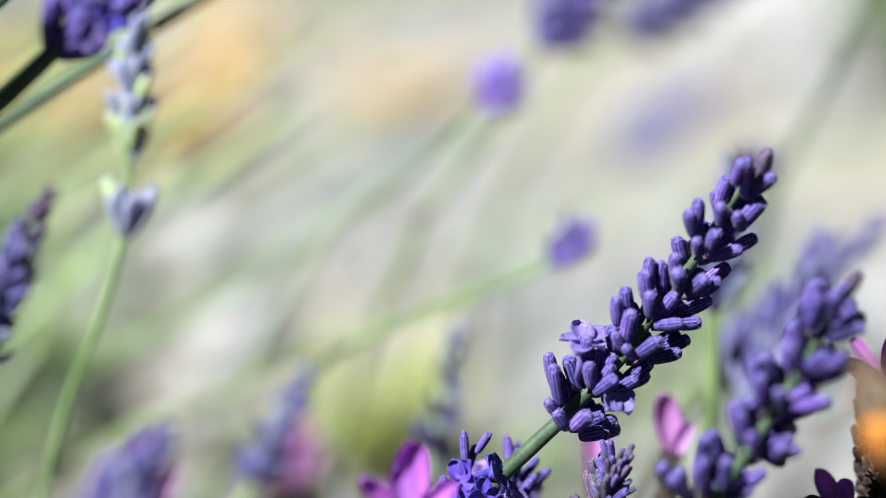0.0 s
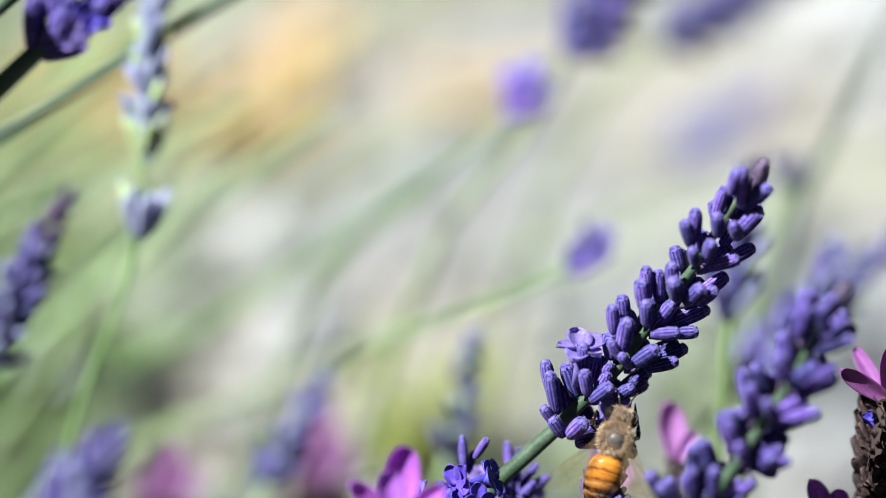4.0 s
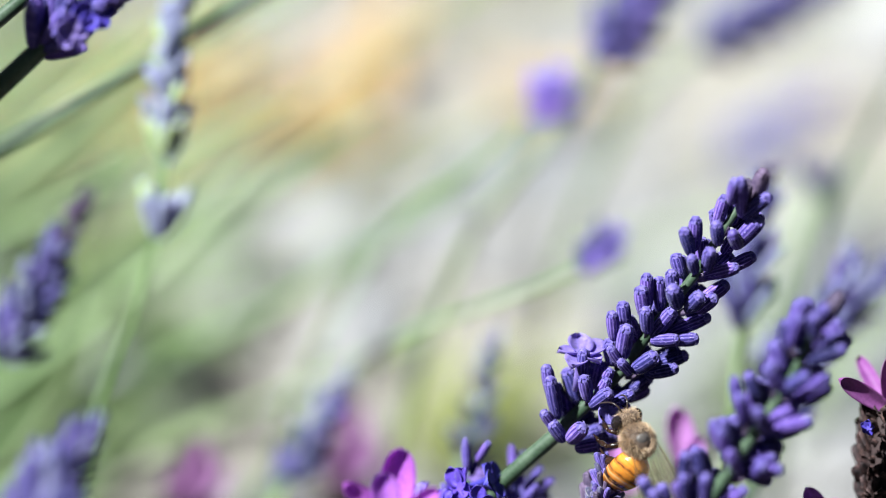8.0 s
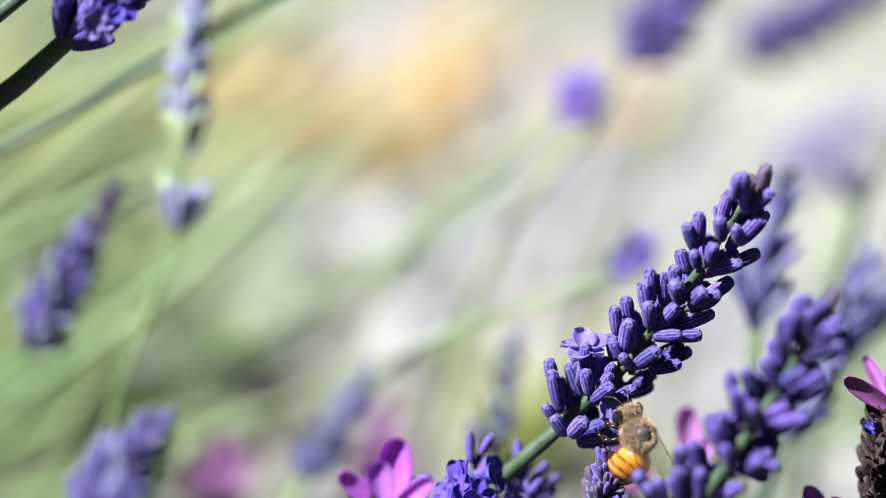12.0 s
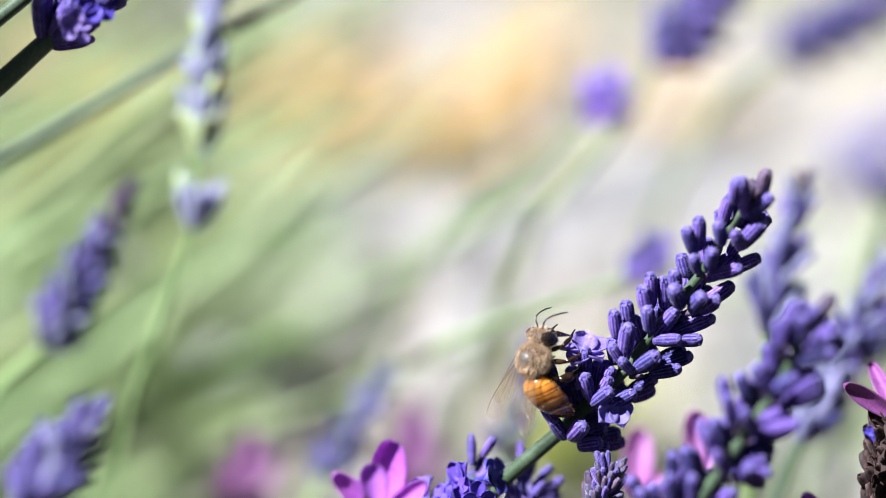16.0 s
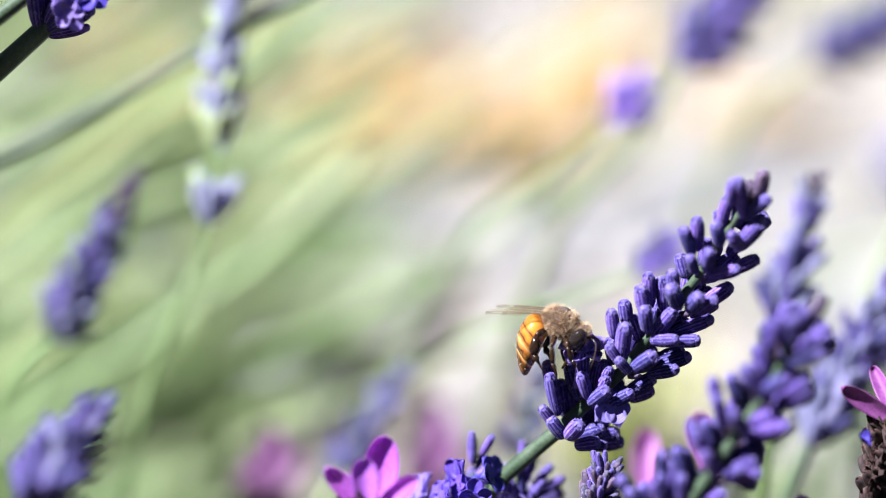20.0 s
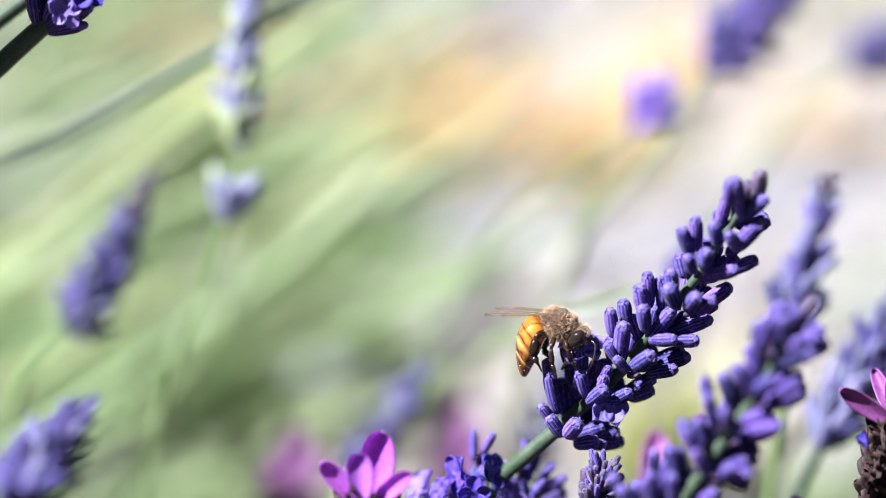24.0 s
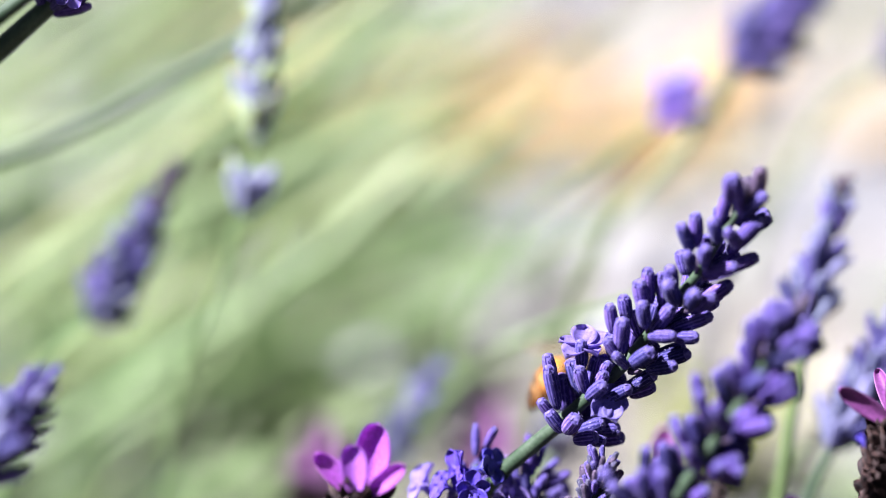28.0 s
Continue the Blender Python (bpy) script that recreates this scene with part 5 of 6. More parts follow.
def motions():
    walk(bee_head, [(t, pose(0.0019, 0, -0.0001, 0, bow, 0) @ Matrix.Translation((-0.0019 * 1.1, 0, 0))) for t, bow in HEAD_ROWS])
    walk(honey_bee, [
        (0, pose(0.03835, 0.30306, 0.14418, -52.6, -60.4, 116.7)),
        (0.5, pose(0.03355, 0.30096, 0.14175, -50.3, -50.1, 138.0)),
        (1, pose(0.02546, 0.30223, 0.14080, 16.5, -64.2, 58.7)),
        (1.5, pose(0.02373, 0.30582, 0.13863, 30.9, -60.1, 40.7)),
        (2, pose(0.01628, 0.31824, 0.13401, 41.0, -53.9, 26.8)),
        (2.3, pose(0.01270, 0.32803, 0.13023, 44.9, -49.5, 20.8)),
        (2.6, pose(0.01432, 0.33699, 0.12261, 38.3, -49.5, 21.0)),
        (2.94, pose(0.01440, 0.34258, 0.11826, 40.8, -46.9, 17.2)),
        (3.06, pose(0.01448, 0.34266, 0.11816, 40.6, -47.2, 17.6)),
        (3.3, pose(0.01761, 0.34169, 0.11789, 31.0, -60.0, 42.3)),
        (3.5, pose(0.01933, 0.34066, 0.11691, 26.7, -61.5, 48.2)),
        (4.5, pose(0.02089, 0.34014, 0.11667, 20.6, -58.1, 63.8)),
        (5.5, pose(0.02185, 0.33986, 0.11678, 19.7, -58.6, 69.6)),
        (6, pose(0.02337, 0.33979, 0.11769, -13.7, -52.7, 122.2)),
        (7, pose(0.02325, 0.33889, 0.11825, -10.8, -52.9, 122.6)),
        (9, pose(0.02334, 0.33781, 0.11887, -10.7, -53.3, 124.0)),
        (11, pose(0.02369, 0.33870, 0.11820, -10.6, -53.5, 125.2)),
        (12, pose(0.02352, 0.33914, 0.11798, -10.8, -53.8, 126.0)),
        (12.5, pose(0.02371, 0.33977, 0.11766, -13.4, -53.9, 126.4)),
        (13.5, pose(0.02120, 0.34061, 0.11793, -16.9, -56.8, 117.5)),
        (14.5, pose(0.01782, 0.34279, 0.12073, -25.2, -63.4, 117.2)),
        (14.8, pose(0.01479, 0.34410, 0.12306, -30.3, -59.4, 120.7)),
        (15, pose(0.01378, 0.34497, 0.12464, -40.1, -56.9, 117.9)),
        (15.6, pose(0.01204, 0.34481, 0.12517, -33.9, -59.9, 90.2)),
        (16, pose(0.01117, 0.34480, 0.12567, -27.4, -62.6, 67.6)),
        (16.6, pose(0.01019, 0.34516, 0.12763, -7.9, -50.4, 23.6)),
        (17, pose(0.00940, 0.34580, 0.12655, -9.9, -46.2, 19.6)),
        (17.6, pose(0.01146, 0.34667, 0.12825, -7.6, -37.9, 13.9)),
        (18, pose(0.01189, 0.34755, 0.12798, -9.7, -4.0, -5.8)),
        (18.5, pose(0.01420, 0.34781, 0.12836, -20.3, 8.4, -15.4)),
        (19, pose(0.01454, 0.34815, 0.12896, -22.4, 12.6, -18.1)),
        (21.5, pose(0.01470, 0.34800, 0.12865, -22.0, 13.1, -16.4)),
        (23.5, pose(0.01464, 0.34797, 0.12855, -22.0, 13.5, -15.2)),
        (25, pose(0.01452, 0.34796, 0.12852, -21.2, 12.6, -13.3)),
        (25.5, pose(0.01445, 0.34768, 0.12804, -11.3, 8.6, -13.5)),
        (26, pose(0.01292, 0.34794, 0.12866, -8.7, -12.0, 5.5)),
        (26.5, pose(0.01321, 0.34773, 0.13029, -8.4, -16.4, 10.2)),
        (27, pose(0.01292, 0.34805, 0.13084, -8.8, -15.9, 12.0)),
        (27.2, pose(0.01242, 0.34777, 0.13035, -9.8, -24.2, 17.0)),
        (27.4, pose(0.01467, 0.34886, 0.13024, -8.9, -19.2, 13.9)),
        (27.6, pose(0.01548, 0.35058, 0.12923, -11.3, -8.2, 7.9)),
        (27.8, pose(0.01473, 0.35682, 0.12186, -11.6, -2.9, 11.7)),
        (28, pose(0.01533, 0.36357, 0.11324, -12.6, -10.5, 16.1)),
    ])
    walk(bee_abdomen, [
        (0, pose(-0.0019, 0, -0.0003, 0, 22.0, 4.6)),
        (0.5, pose(-0.0019, 0, -0.0003, 0, 22.0, 4.3)),
        (1, pose(-0.0019, 0, -0.0003, 0, 22.0, 0.1)),
        (1.5, pose(-0.0019, 0, -0.0003, 0, 22.0, 0.2)),
        (2, pose(-0.0019, 0, -0.0003, 0, 22.0, -3.1)),
        (2.3, pose(-0.0019, 0, -0.0003, 0, 22.0, 0.4)),
        (2.6, pose(-0.0019, 0, -0.0003, 0, 22.0, 3.3)),
        (3, pose(-0.0019, 0, -0.0003, 0, 22.0, 3.2)),
        (3.3, pose(-0.0019, 0, -0.0003, 0, 22.0, 6.3)),
        (3.5, pose(-0.0019, 0, -0.0003, 0, 22.0, 0.2)),
        (4.5, pose(-0.0019, 0, -0.0003, 0, -6.1, -2.6)),
        (5.5, pose(-0.0019, 0, -0.0003, 0, -12.3, -4.2)),
        (6, pose(-0.0019, 0, -0.0003, 0, -28.9, -44.5)),
        (7, pose(-0.0019, 0, -0.0003, 0, -31.0, -56.0)),
        (9, pose(-0.0019, 0, -0.0003, 0, -31.0, -56.0)),
        (11, pose(-0.0019, 0, -0.0003, 0, -31.0, -56.0)),
        (12, pose(-0.0019, 0, -0.0003, 0, -31.0, -56.0)),
        (12.5, pose(-0.0019, 0, -0.0003, 0, -28.9, -44.5)),
        (13.5, pose(-0.0019, 0, -0.0003, 0, -9.1, -19.6)),
        (14.5, pose(-0.0019, 0, -0.0003, 0, 6.0, -2.7)),
        (14.8, pose(-0.0019, 0, -0.0003, 0, 2.1, 12.2)),
        (15, pose(-0.0019, 0, -0.0003, 0, -1.7, 15.9)),
        (15.6, pose(-0.0019, 0, -0.0003, 0, -16.2, 22.0)),
        (16, pose(-0.0019, 0, -0.0003, 0, -25.9, 25.0)),
        (16.6, pose(-0.0019, 0, -0.0003, 0, -34.0, 26.1)),
        (17, pose(-0.0019, 0, -0.0003, 0, -29.0, 23.1)),
        (17.6, pose(-0.0019, 0, -0.0003, 0, -40.7, 22.3)),
        (18, pose(-0.0019, 0, -0.0003, 0, -70.3, 21.9)),
        (18.5, pose(-0.0019, 0, -0.0003, 0, -63.0, 14.8)),
        (19, pose(-0.0019, 0, -0.0003, 0, -63.0, 14.3)),
        (21.5, pose(-0.0019, 0, -0.0003, 0, -63.0, 14.3)),
        (23.5, pose(-0.0019, 0, -0.0003, 0, -63.0, 14.3)),
        (25, pose(-0.0019, 0, -0.0003, 0, -62.0, 14.7)),
        (25.5, pose(-0.0019, 0, -0.0003, 0, -74.4, 24.6)),
        (26, pose(-0.0019, 0, -0.0003, 0, -40.0, 20.3)),
        (26.5, pose(-0.0019, 0, -0.0003, 0, -16.0, 17.0)),
        (27, pose(-0.0019, 0, -0.0003, 0, -4.0, 15.1)),
        (27.2, pose(-0.0019, 0, -0.0003, 0, 0.0, 12.5)),
        (27.4, pose(-0.0019, 0, -0.0003, 0, -4.0, 12.0)),
        (27.6, pose(-0.0019, 0, -0.0003, 0, 4.6, 4.6)),
        (27.8, pose(-0.0019, 0, -0.0003, 0, -11.3, 3.6)),
        (28, pose(-0.0019, 0, -0.0003, 0, -8.8, 2.7)),
    ])
    for wing, sign, x, z, extra in bee_wings:
        walk(wing, [(t, pose(x, sign * 0.0013, z, sign * roll, lift, -sign * ((left if sign > 0 else right) + extra))) for t, left, right, lift, roll in WING_ROWS])
    walk(tl, [
        (0, pose(-0.0895, 0.3493, 0.0000, -0.04, 0.63, -0.04)),
        (0.5, pose(-0.0895, 0.3493, 0.0000, -0.07, 0.54, -0.02)),
        (1, pose(-0.0895, 0.3493, 0.0000, -0.06, 0.31, -0.01)),
        (1.5, pose(-0.0895, 0.3493, 0.0000, 0.02, 0.40, -0.04)),
        (2, pose(-0.0895, 0.3493, 0.0000, 0.18, 0.51, -0.09)),
        (2.5, pose(-0.0895, 0.3493, 0.0000, 0.22, 0.30, -0.09)),
        (3, pose(-0.0895, 0.3493, 0.0000, 0.05, -0.02, -0.01)),
        (3.5, pose(-0.0895, 0.3493, 0.0000, -0.13, 0.01, 0.04)),
        (5.5, pose(-0.0895, 0.3493, 0.0000, -0.24, -0.23, 0.09)),
        (6, pose(-0.0895, 0.3493, 0.0000, -0.32, 0.09, 0.09)),
        (6.5, pose(-0.0895, 0.3493, 0.0000, -0.16, -0.01, 0.05)),
        (7, pose(-0.0895, 0.3493, 0.0000, -0.04, -0.47, 0.05)),
        (7.5, pose(-0.0895, 0.3493, 0.0000, -0.13, -0.43, 0.07)),
        (8, pose(-0.0895, 0.3493, 0.0000, -0.49, -0.24, 0.16)),
        (8.5, pose(-0.0895, 0.3493, 0.0000, -0.75, -0.52, 0.26)),
        (9, pose(-0.0895, 0.3493, 0.0000, -0.61, -0.79, 0.24)),
        (9.5, pose(-0.0895, 0.3493, 0.0000, -0.30, -0.40, 0.12)),
        (10, pose(-0.0895, 0.3493, 0.0000, -0.28, 0.02, 0.08)),
        (10.5, pose(-0.0895, 0.3493, 0.0000, -0.45, 0.03, 0.13)),
        (11, pose(-0.0895, 0.3493, 0.0000, -0.55, -0.24, 0.18)),
        (11.5, pose(-0.0895, 0.3493, 0.0000, -0.45, 0.09, 0.12)),
        (12, pose(-0.0895, 0.3493, 0.0000, -0.46, 0.60, 0.09)),
        (12.5, pose(-0.0895, 0.3493, 0.0000, -0.56, 0.88, 0.09)),
        (13.5, pose(-0.0895, 0.3493, 0.0000, -0.30, 0.73, 0.03)),
        (14.5, pose(-0.0895, 0.3493, 0.0000, 0.02, 0.73, -0.06)),
        (15, pose(-0.0895, 0.3493, 0.0000, -0.26, 0.05, 0.07)),
        (15.5, pose(-0.0895, 0.3493, 0.0000, -0.30, -0.63, 0.14)),
        (16, pose(-0.0895, 0.3493, 0.0000, 0.00, -0.27, 0.02)),
        (16.5, pose(-0.0895, 0.3493, 0.0000, 0.17, 0.27, -0.07)),
        (17, pose(-0.0895, 0.3493, 0.0000, -0.00, 0.00, -0.00)),
        (17.5, pose(-0.0895, 0.3493, 0.0000, -0.12, -0.41, 0.07)),
        (18, pose(-0.0895, 0.3493, 0.0000, -0.04, -0.28, 0.03)),
        (18.5, pose(-0.0895, 0.3493, 0.0000, 0.02, -0.23, 0.01)),
        (19, pose(-0.0895, 0.3493, 0.0000, -0.12, -0.58, 0.08)),
        (19.5, pose(-0.0895, 0.3493, 0.0000, -0.28, -0.94, 0.16)),
        (20, pose(-0.0895, 0.3493, 0.0000, -0.29, -0.66, 0.14)),
        (20.5, pose(-0.0895, 0.3493, 0.0000, -0.24, -0.06, 0.08)),
        (21, pose(-0.0895, 0.3493, 0.0000, -0.22, -0.29, 0.09)),
        (21.5, pose(-0.0895, 0.3493, 0.0000, -0.19, -0.85, 0.12)),
        (22.5, pose(-0.0895, 0.3493, 0.0000, -0.25, -0.69, 0.13)),
        (23.5, pose(-0.0895, 0.3493, 0.0000, -0.31, -0.81, 0.15)),
        (24, pose(-0.0895, 0.3493, 0.0000, 0.12, -0.94, 0.04)),
        (24.5, pose(-0.0895, 0.3493, 0.0000, 0.20, -0.56, -0.02)),
        (25, pose(-0.0895, 0.3493, 0.0000, -0.32, -0.76, 0.15)),
        (25.3, pose(-0.0895, 0.3493, 0.0000, -0.62, -1.20, 0.28)),
        (25.6, pose(-0.0895, 0.3493, 0.0000, -0.75, -1.04, 0.31)),
        (26, pose(-0.0895, 0.3493, 0.0000, -0.42, -1.17, 0.22)),
        (26.3, pose(-0.0895, 0.3493, 0.0000, -0.11, -1.22, 0.13)),
        (26.6, pose(-0.0895, 0.3493, 0.0000, 0.10, -0.87, 0.04)),
        (27, pose(-0.0895, 0.3493, 0.0000, 0.06, -1.03, 0.06)),
        (27.3, pose(-0.0895, 0.3493, 0.0000, -0.23, -1.36, 0.17)),
        (27.6, pose(-0.0895, 0.3493, 0.0000, -0.45, -1.40, 0.25)),
        (28, pose(-0.0895, 0.3493, 0.0000, -0.58, -1.23, 0.27)),
    ])
    walk(lowleft, [
        (0, pose(-0.0622, 0.3030, 0.0000, -0.45, -0.37, 0.09)),
        (0.5, pose(-0.0622, 0.3030, 0.0000, -0.42, -0.22, 0.08)),
        (1, pose(-0.0622, 0.3030, 0.0000, -0.59, -0.31, 0.11)),
        (1.5, pose(-0.0622, 0.3030, 0.0000, -0.57, -0.88, 0.14)),
        (2, pose(-0.0622, 0.3030, 0.0000, -0.43, -0.96, 0.12)),
        (2.5, pose(-0.0622, 0.3030, 0.0000, -0.28, -0.90, 0.09)),
        (3, pose(-0.0622, 0.3030, 0.0000, -0.23, -0.73, 0.07)),
        (3.5, pose(-0.0622, 0.3030, 0.0000, -0.18, -1.70, 0.11)),
        (5.5, pose(-0.0622, 0.3030, 0.0000, -0.41, -0.69, 0.10)),
        (6, pose(-0.0622, 0.3030, 0.0000, -0.52, -0.18, 0.09)),
        (6.5, pose(-0.0622, 0.3030, 0.0000, -0.31, 0.15, 0.04)),
        (7, pose(-0.0622, 0.3030, 0.0000, -0.20, 0.11, 0.03)),
        (7.5, pose(-0.0622, 0.3030, 0.0000, -0.23, -1.54, 0.12)),
        (8, pose(-0.0622, 0.3030, 0.0000, -1.07, -2.17, 0.30)),
        (8.5, pose(-0.0622, 0.3030, 0.0000, -1.57, -1.29, 0.34)),
        (9, pose(-0.0622, 0.3030, 0.0000, -1.00, -0.30, 0.18)),
        (9.5, pose(-0.0622, 0.3030, 0.0000, -0.41, -0.68, 0.10)),
        (10, pose(-0.0622, 0.3030, 0.0000, -0.49, -1.66, 0.17)),
        (10.5, pose(-0.0622, 0.3030, 0.0000, -0.87, -1.30, 0.22)),
        (11, pose(-0.0622, 0.3030, 0.0000, -1.01, 0.15, 0.16)),
        (11.5, pose(-0.0622, 0.3030, 0.0000, -0.99, 1.73, 0.06)),
        (12, pose(-0.0622, 0.3030, 0.0000, -0.91, 1.55, 0.06)),
        (12.5, pose(-0.0622, 0.3030, 0.0000, -0.87, 0.89, 0.09)),
        (13.5, pose(-0.0622, 0.3030, 0.0000, -0.49, 0.59, 0.05)),
        (14.5, pose(-0.0622, 0.3030, 0.0000, -0.08, 0.25, 0.00)),
        (15, pose(-0.0622, 0.3030, 0.0000, -0.84, 0.61, 0.10)),
        (15.5, pose(-0.0622, 0.3030, 0.0000, -1.24, 0.66, 0.16)),
        (16, pose(-0.0622, 0.3030, 0.0000, -1.19, -0.73, 0.24)),
        (16.5, pose(-0.0622, 0.3030, 0.0000, -0.57, -1.44, 0.17)),
        (17, pose(-0.0622, 0.3030, 0.0000, -0.00, 0.01, -0.00)),
        (17.5, pose(-0.0622, 0.3030, 0.0000, -0.74, 0.33, 0.10)),
        (18, pose(-0.0622, 0.3030, 0.0000, -1.04, -0.34, 0.19)),
        (18.5, pose(-0.0622, 0.3030, 0.0000, -0.91, -1.82, 0.25)),
        (19, pose(-0.0622, 0.3030, 0.0000, -0.45, -1.53, 0.15)),
        (19.5, pose(-0.0622, 0.3030, 0.0000, -0.51, -0.18, 0.09)),
        (20, pose(-0.0622, 0.3030, 0.0000, -0.96, 0.17, 0.15)),
        (20.5, pose(-0.0622, 0.3030, 0.0000, -1.25, -0.73, 0.25)),
        (21, pose(-0.0622, 0.3030, 0.0000, -0.95, -1.07, 0.22)),
        (21.5, pose(-0.0622, 0.3030, 0.0000, -0.42, -0.53, 0.10)),
        (22.5, pose(-0.0622, 0.3030, 0.0000, -0.35, -0.69, 0.09)),
        (23.5, pose(-0.0622, 0.3030, 0.0000, -0.22, -0.91, 0.08)),
        (24, pose(-0.0622, 0.3030, 0.0000, 0.42, 0.06, -0.07)),
        (24.5, pose(-0.0622, 0.3030, 0.0000, 0.24, -0.27, -0.03)),
        (25, pose(-0.0622, 0.3030, 0.0000, -0.48, -1.07, 0.13)),
        (25.5, pose(-0.0622, 0.3030, 0.0000, -0.95, -1.38, 0.23)),
        (26, pose(-0.0622, 0.3030, 0.0000, -0.55, -0.58, 0.12)),
        (26.5, pose(-0.0622, 0.3030, 0.0000, 0.17, -0.12, -0.02)),
        (27, pose(-0.0622, 0.3030, 0.0000, 0.31, -0.74, -0.02)),
        (27.5, pose(-0.0622, 0.3030, 0.0000, -0.42, -1.59, 0.15)),
        (28, pose(-0.0622, 0.3030, 0.0000, -0.86, -1.49, 0.22)),
    ])
    walk(ball2, [
        (0, pose(-0.0439, 0.4180, 0.0000, 0.04, 0.13, -0.01)),
        (0.5, pose(-0.0439, 0.4180, 0.0000, 0.18, 0.40, -0.05)),
        (1, pose(-0.0439, 0.4180, 0.0000, 0.13, 0.47, 0.00)),
        (1.5, pose(-0.0439, 0.4180, 0.0000, -0.03, 0.07, 0.03)),
        (2, pose(-0.0439, 0.4180, 0.0000, -0.09, -0.21, 0.02)),
        (2.5, pose(-0.0439, 0.4180, 0.0000, 0.01, -0.04, -0.01)),
        (3, pose(-0.0439, 0.4180, 0.0000, 0.09, 0.27, -0.01)),
        (3.5, pose(-0.0439, 0.4180, 0.0000, 0.08, 0.29, 0.00)),
        (5.5, pose(-0.0439, 0.4180, 0.0000, 0.01, -0.18, -0.04)),
        (6, pose(-0.0439, 0.4180, 0.0000, 0.09, -0.17, -0.09)),
        (6.5, pose(-0.0439, 0.4180, 0.0000, 0.18, 0.12, -0.10)),
        (7, pose(-0.0439, 0.4180, 0.0000, 0.13, 0.38, -0.02)),
        (7.5, pose(-0.0439, 0.4180, 0.0000, 0.05, 0.24, 0.01)),
        (8, pose(-0.0439, 0.4180, 0.0000, -0.17, -0.36, 0.05)),
        (8.5, pose(-0.0439, 0.4180, 0.0000, -0.38, -0.90, 0.10)),
        (9, pose(-0.0439, 0.4180, 0.0000, -0.35, -0.69, 0.11)),
        (9.5, pose(-0.0439, 0.4180, 0.0000, -0.12, 0.04, 0.09)),
        (10, pose(-0.0439, 0.4180, 0.0000, -0.10, 0.06, 0.07)),
        (10.5, pose(-0.0439, 0.4180, 0.0000, -0.41, -0.61, 0.16)),
        (11, pose(-0.0439, 0.4180, 0.0000, -0.58, -0.80, 0.24)),
        (11.5, pose(-0.0439, 0.4180, 0.0000, -0.32, -0.19, 0.17)),
        (12, pose(-0.0439, 0.4180, 0.0000, 0.03, 0.37, 0.05)),
        (12.5, pose(-0.0439, 0.4180, 0.0000, -0.08, 0.38, 0.12)),
        (14.5, pose(-0.0439, 0.4180, 0.0000, -0.23, -0.61, 0.05)),
        (15, pose(-0.0439, 0.4180, 0.0000, -0.03, -0.32, -0.04)),
        (15.5, pose(-0.0439, 0.4180, 0.0000, 0.06, 0.39, 0.03)),
        (16, pose(-0.0439, 0.4180, 0.0000, 0.19, 0.02, -0.12)),
        (16.5, pose(-0.0439, 0.4180, 0.0000, 0.01, 0.12, 0.02)),
        (17, pose(-0.0439, 0.4180, 0.0000, 0.00, -0.00, -0.00)),
        (17.5, pose(-0.0439, 0.4180, 0.0000, 0.39, -0.11, -0.27)),
        (18, pose(-0.0439, 0.4180, 0.0000, 0.72, -0.05, -0.48)),
        (18.5, pose(-0.0439, 0.4180, 0.0000, 0.66, -0.17, -0.46)),
        (19, pose(-0.0439, 0.4180, 0.0000, 0.26, -0.50, -0.26)),
        (22, pose(-0.0439, 0.4180, 0.0000, -0.15, 0.31, 0.15)),
        (25, pose(-0.0439, 0.4180, 0.0000, -0.08, 0.51, 0.14)),
        (28, pose(-0.0439, 0.4180, 0.0000, 0.05, 0.78, 0.10)),
    ])
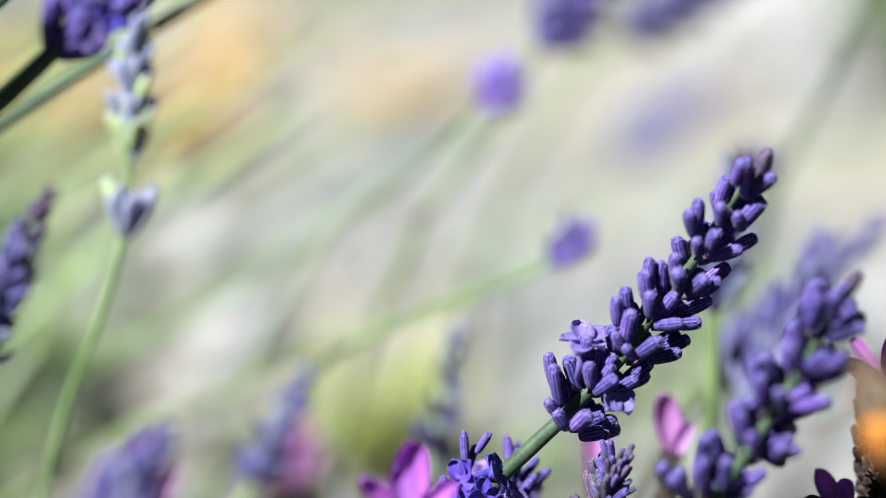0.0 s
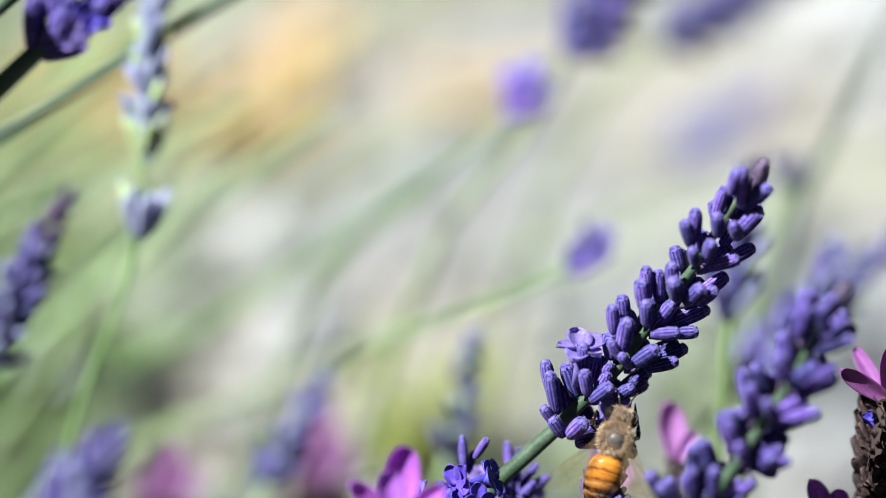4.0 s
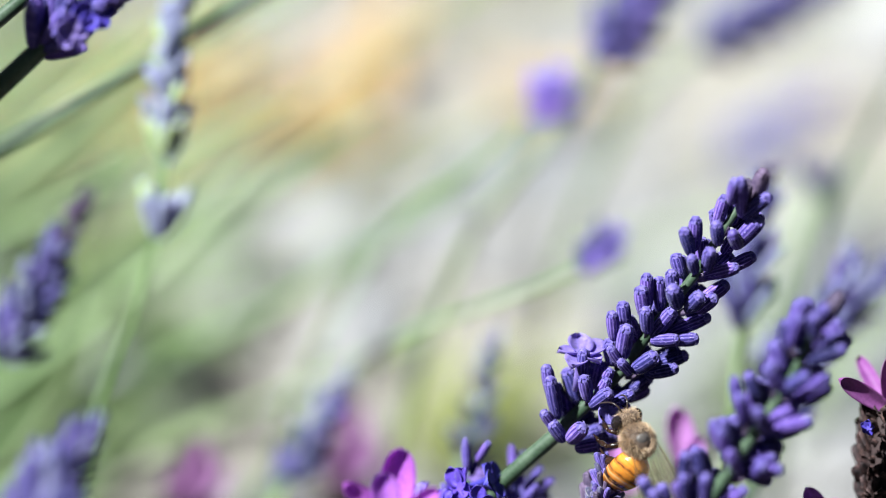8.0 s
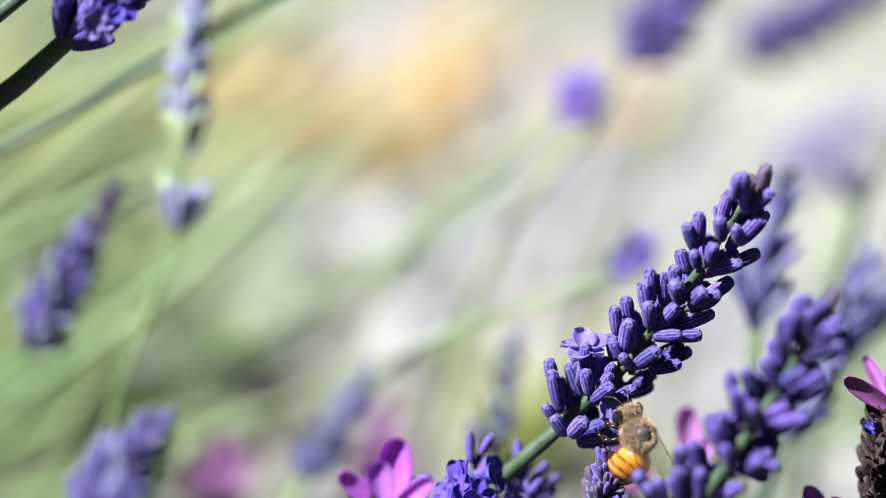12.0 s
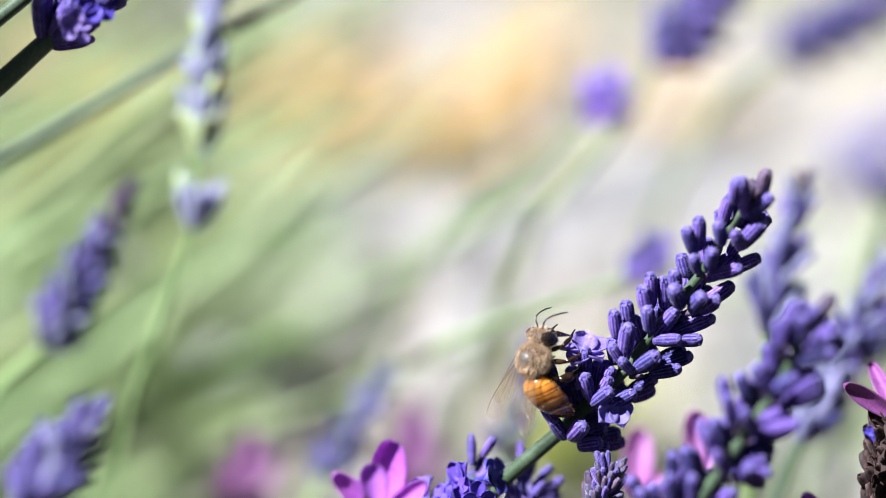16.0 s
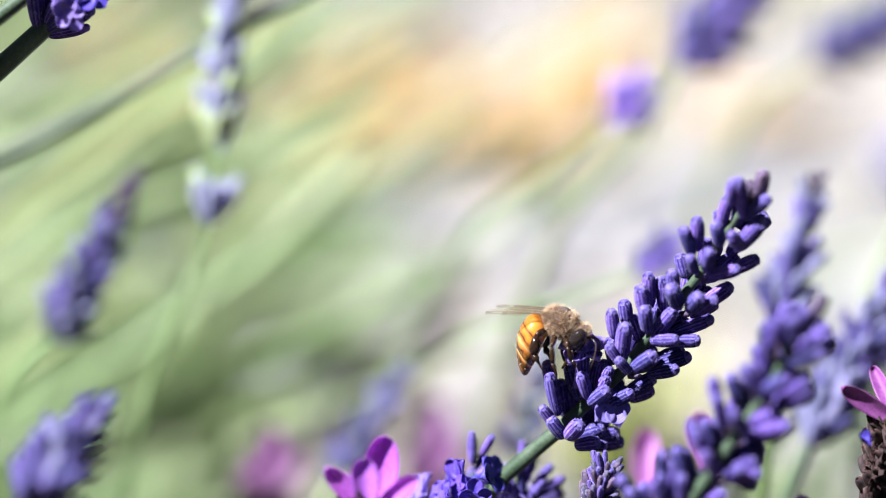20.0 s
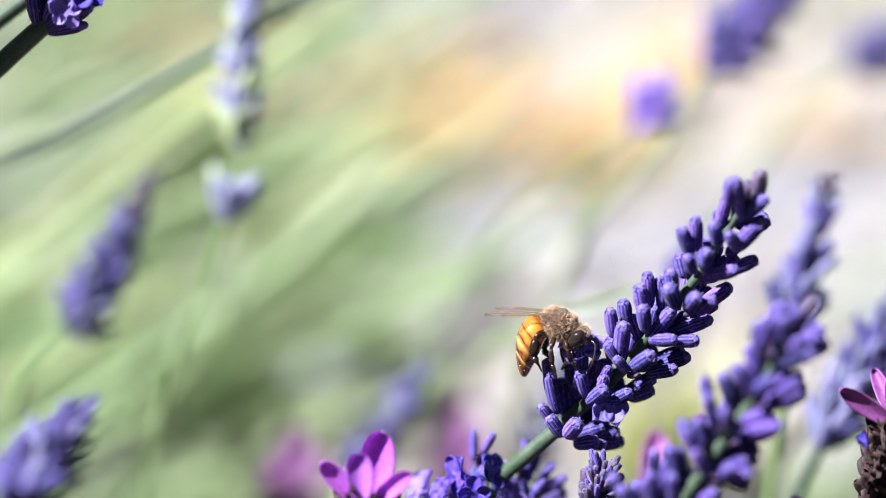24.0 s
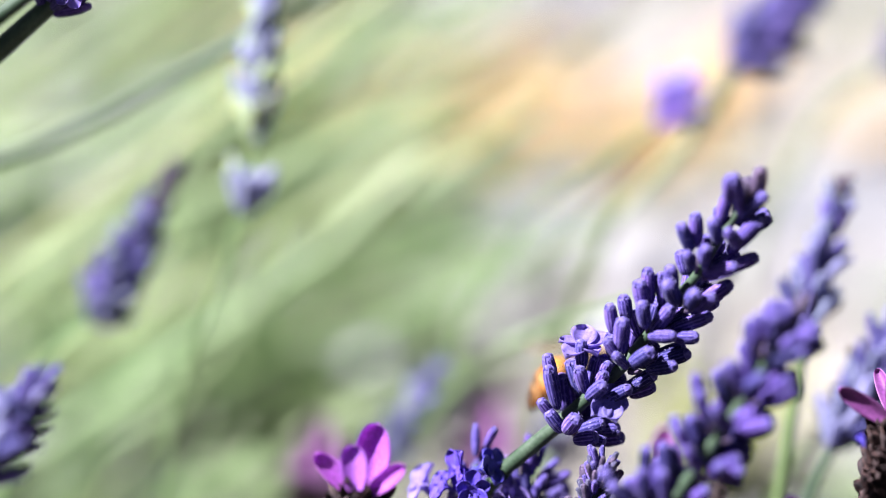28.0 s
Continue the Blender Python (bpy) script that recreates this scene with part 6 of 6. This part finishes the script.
    walk(left_spike, [
        (0, pose(-0.0823, 0.3802, 0.0000, -0.12, -0.29, 0.07)),
        (0.5, pose(-0.0823, 0.3802, 0.0000, -0.12, -0.18, 0.06)),
        (1, pose(-0.0823, 0.3802, 0.0000, 0.03, -0.03, -0.01)),
        (1.5, pose(-0.0823, 0.3802, 0.0000, 0.03, -0.02, -0.01)),
        (2, pose(-0.0823, 0.3802, 0.0000, -0.02, 0.04, 0.00)),
        (2.5, pose(-0.0823, 0.3802, 0.0000, -0.15, -0.17, 0.07)),
        (3, pose(-0.0823, 0.3802, 0.0000, -0.14, -0.29, 0.08)),
        (3.5, pose(-0.0823, 0.3802, 0.0000, -0.16, -0.17, 0.07)),
        (5.5, pose(-0.0823, 0.3802, 0.0000, 0.07, -0.47, 0.03)),
        (6, pose(-0.0823, 0.3802, 0.0000, 0.13, -0.59, 0.02)),
        (6.5, pose(-0.0823, 0.3802, 0.0000, 0.19, -0.34, -0.03)),
        (7, pose(-0.0823, 0.3802, 0.0000, 0.15, -0.24, -0.02)),
        (7.5, pose(-0.0823, 0.3802, 0.0000, 0.12, -0.45, 0.01)),
        (8, pose(-0.0823, 0.3802, 0.0000, 0.07, -0.32, 0.01)),
        (8.5, pose(-0.0823, 0.3802, 0.0000, -0.05, -0.71, 0.09)),
        (9, pose(-0.0823, 0.3802, 0.0000, -0.28, -0.72, 0.17)),
        (9.5, pose(-0.0823, 0.3802, 0.0000, -0.27, -0.59, 0.15)),
        (10, pose(-0.0823, 0.3802, 0.0000, -0.25, -0.71, 0.16)),
        (10.5, pose(-0.0823, 0.3802, 0.0000, -0.33, -0.17, 0.12)),
        (11, pose(-0.0823, 0.3802, 0.0000, -0.21, -0.40, 0.11)),
        (11.5, pose(-0.0823, 0.3802, 0.0000, -0.19, -0.38, 0.10)),
        (12, pose(-0.0823, 0.3802, 0.0000, -0.25, 0.24, 0.05)),
        (12.5, pose(-0.0823, 0.3802, 0.0000, -0.32, 0.16, 0.08)),
        (14.5, pose(-0.0823, 0.3802, 0.0000, -0.11, 0.02, 0.03)),
        (15, pose(-0.0823, 0.3802, 0.0000, 0.00, 0.14, -0.02)),
        (15.5, pose(-0.0823, 0.3802, 0.0000, -0.03, -0.20, 0.03)),
        (16, pose(-0.0823, 0.3802, 0.0000, -0.02, 0.14, -0.01)),
        (16.5, pose(-0.0823, 0.3802, 0.0000, 0.11, 0.13, -0.05)),
        (17, pose(-0.0823, 0.3802, 0.0000, -0.00, 0.01, -0.00)),
        (17.5, pose(-0.0823, 0.3802, 0.0000, 0.05, 0.09, -0.03)),
        (18, pose(-0.0823, 0.3802, 0.0000, 0.21, 0.22, -0.09)),
        (18.5, pose(-0.0823, 0.3802, 0.0000, 0.24, 0.13, -0.09)),
        (19, pose(-0.0823, 0.3802, 0.0000, 0.25, 0.01, -0.08)),
        (19.5, pose(-0.0823, 0.3802, 0.0000, 0.09, -0.35, 0.01)),
        (20, pose(-0.0823, 0.3802, 0.0000, -0.19, -0.50, 0.12)),
        (20.5, pose(-0.0823, 0.3802, 0.0000, -0.36, -0.77, 0.20)),
        (21, pose(-0.0823, 0.3802, 0.0000, -0.35, -0.79, 0.20)),
        (21.5, pose(-0.0823, 0.3802, 0.0000, -0.25, -0.63, 0.15)),
        (23.5, pose(-0.0823, 0.3802, 0.0000, 0.18, -0.63, 0.01)),
        (24, pose(-0.0823, 0.3802, 0.0000, 0.21, -0.61, -0.00)),
        (24.5, pose(-0.0823, 0.3802, 0.0000, 0.26, -0.51, -0.03)),
        (25, pose(-0.0823, 0.3802, 0.0000, 0.23, -0.53, -0.02)),
        (25.5, pose(-0.0823, 0.3802, 0.0000, 0.15, -0.64, 0.02)),
        (26, pose(-0.0823, 0.3802, 0.0000, 0.26, -0.63, -0.02)),
        (26.5, pose(-0.0823, 0.3802, 0.0000, 0.29, -0.47, -0.04)),
        (27, pose(-0.0823, 0.3802, 0.0000, 0.15, -0.51, 0.01)),
        (27.5, pose(-0.0823, 0.3802, 0.0000, -0.01, -0.40, 0.05)),
        (28, pose(-0.0823, 0.3802, 0.0000, -0.02, -0.35, 0.04)),
    ])


motions()
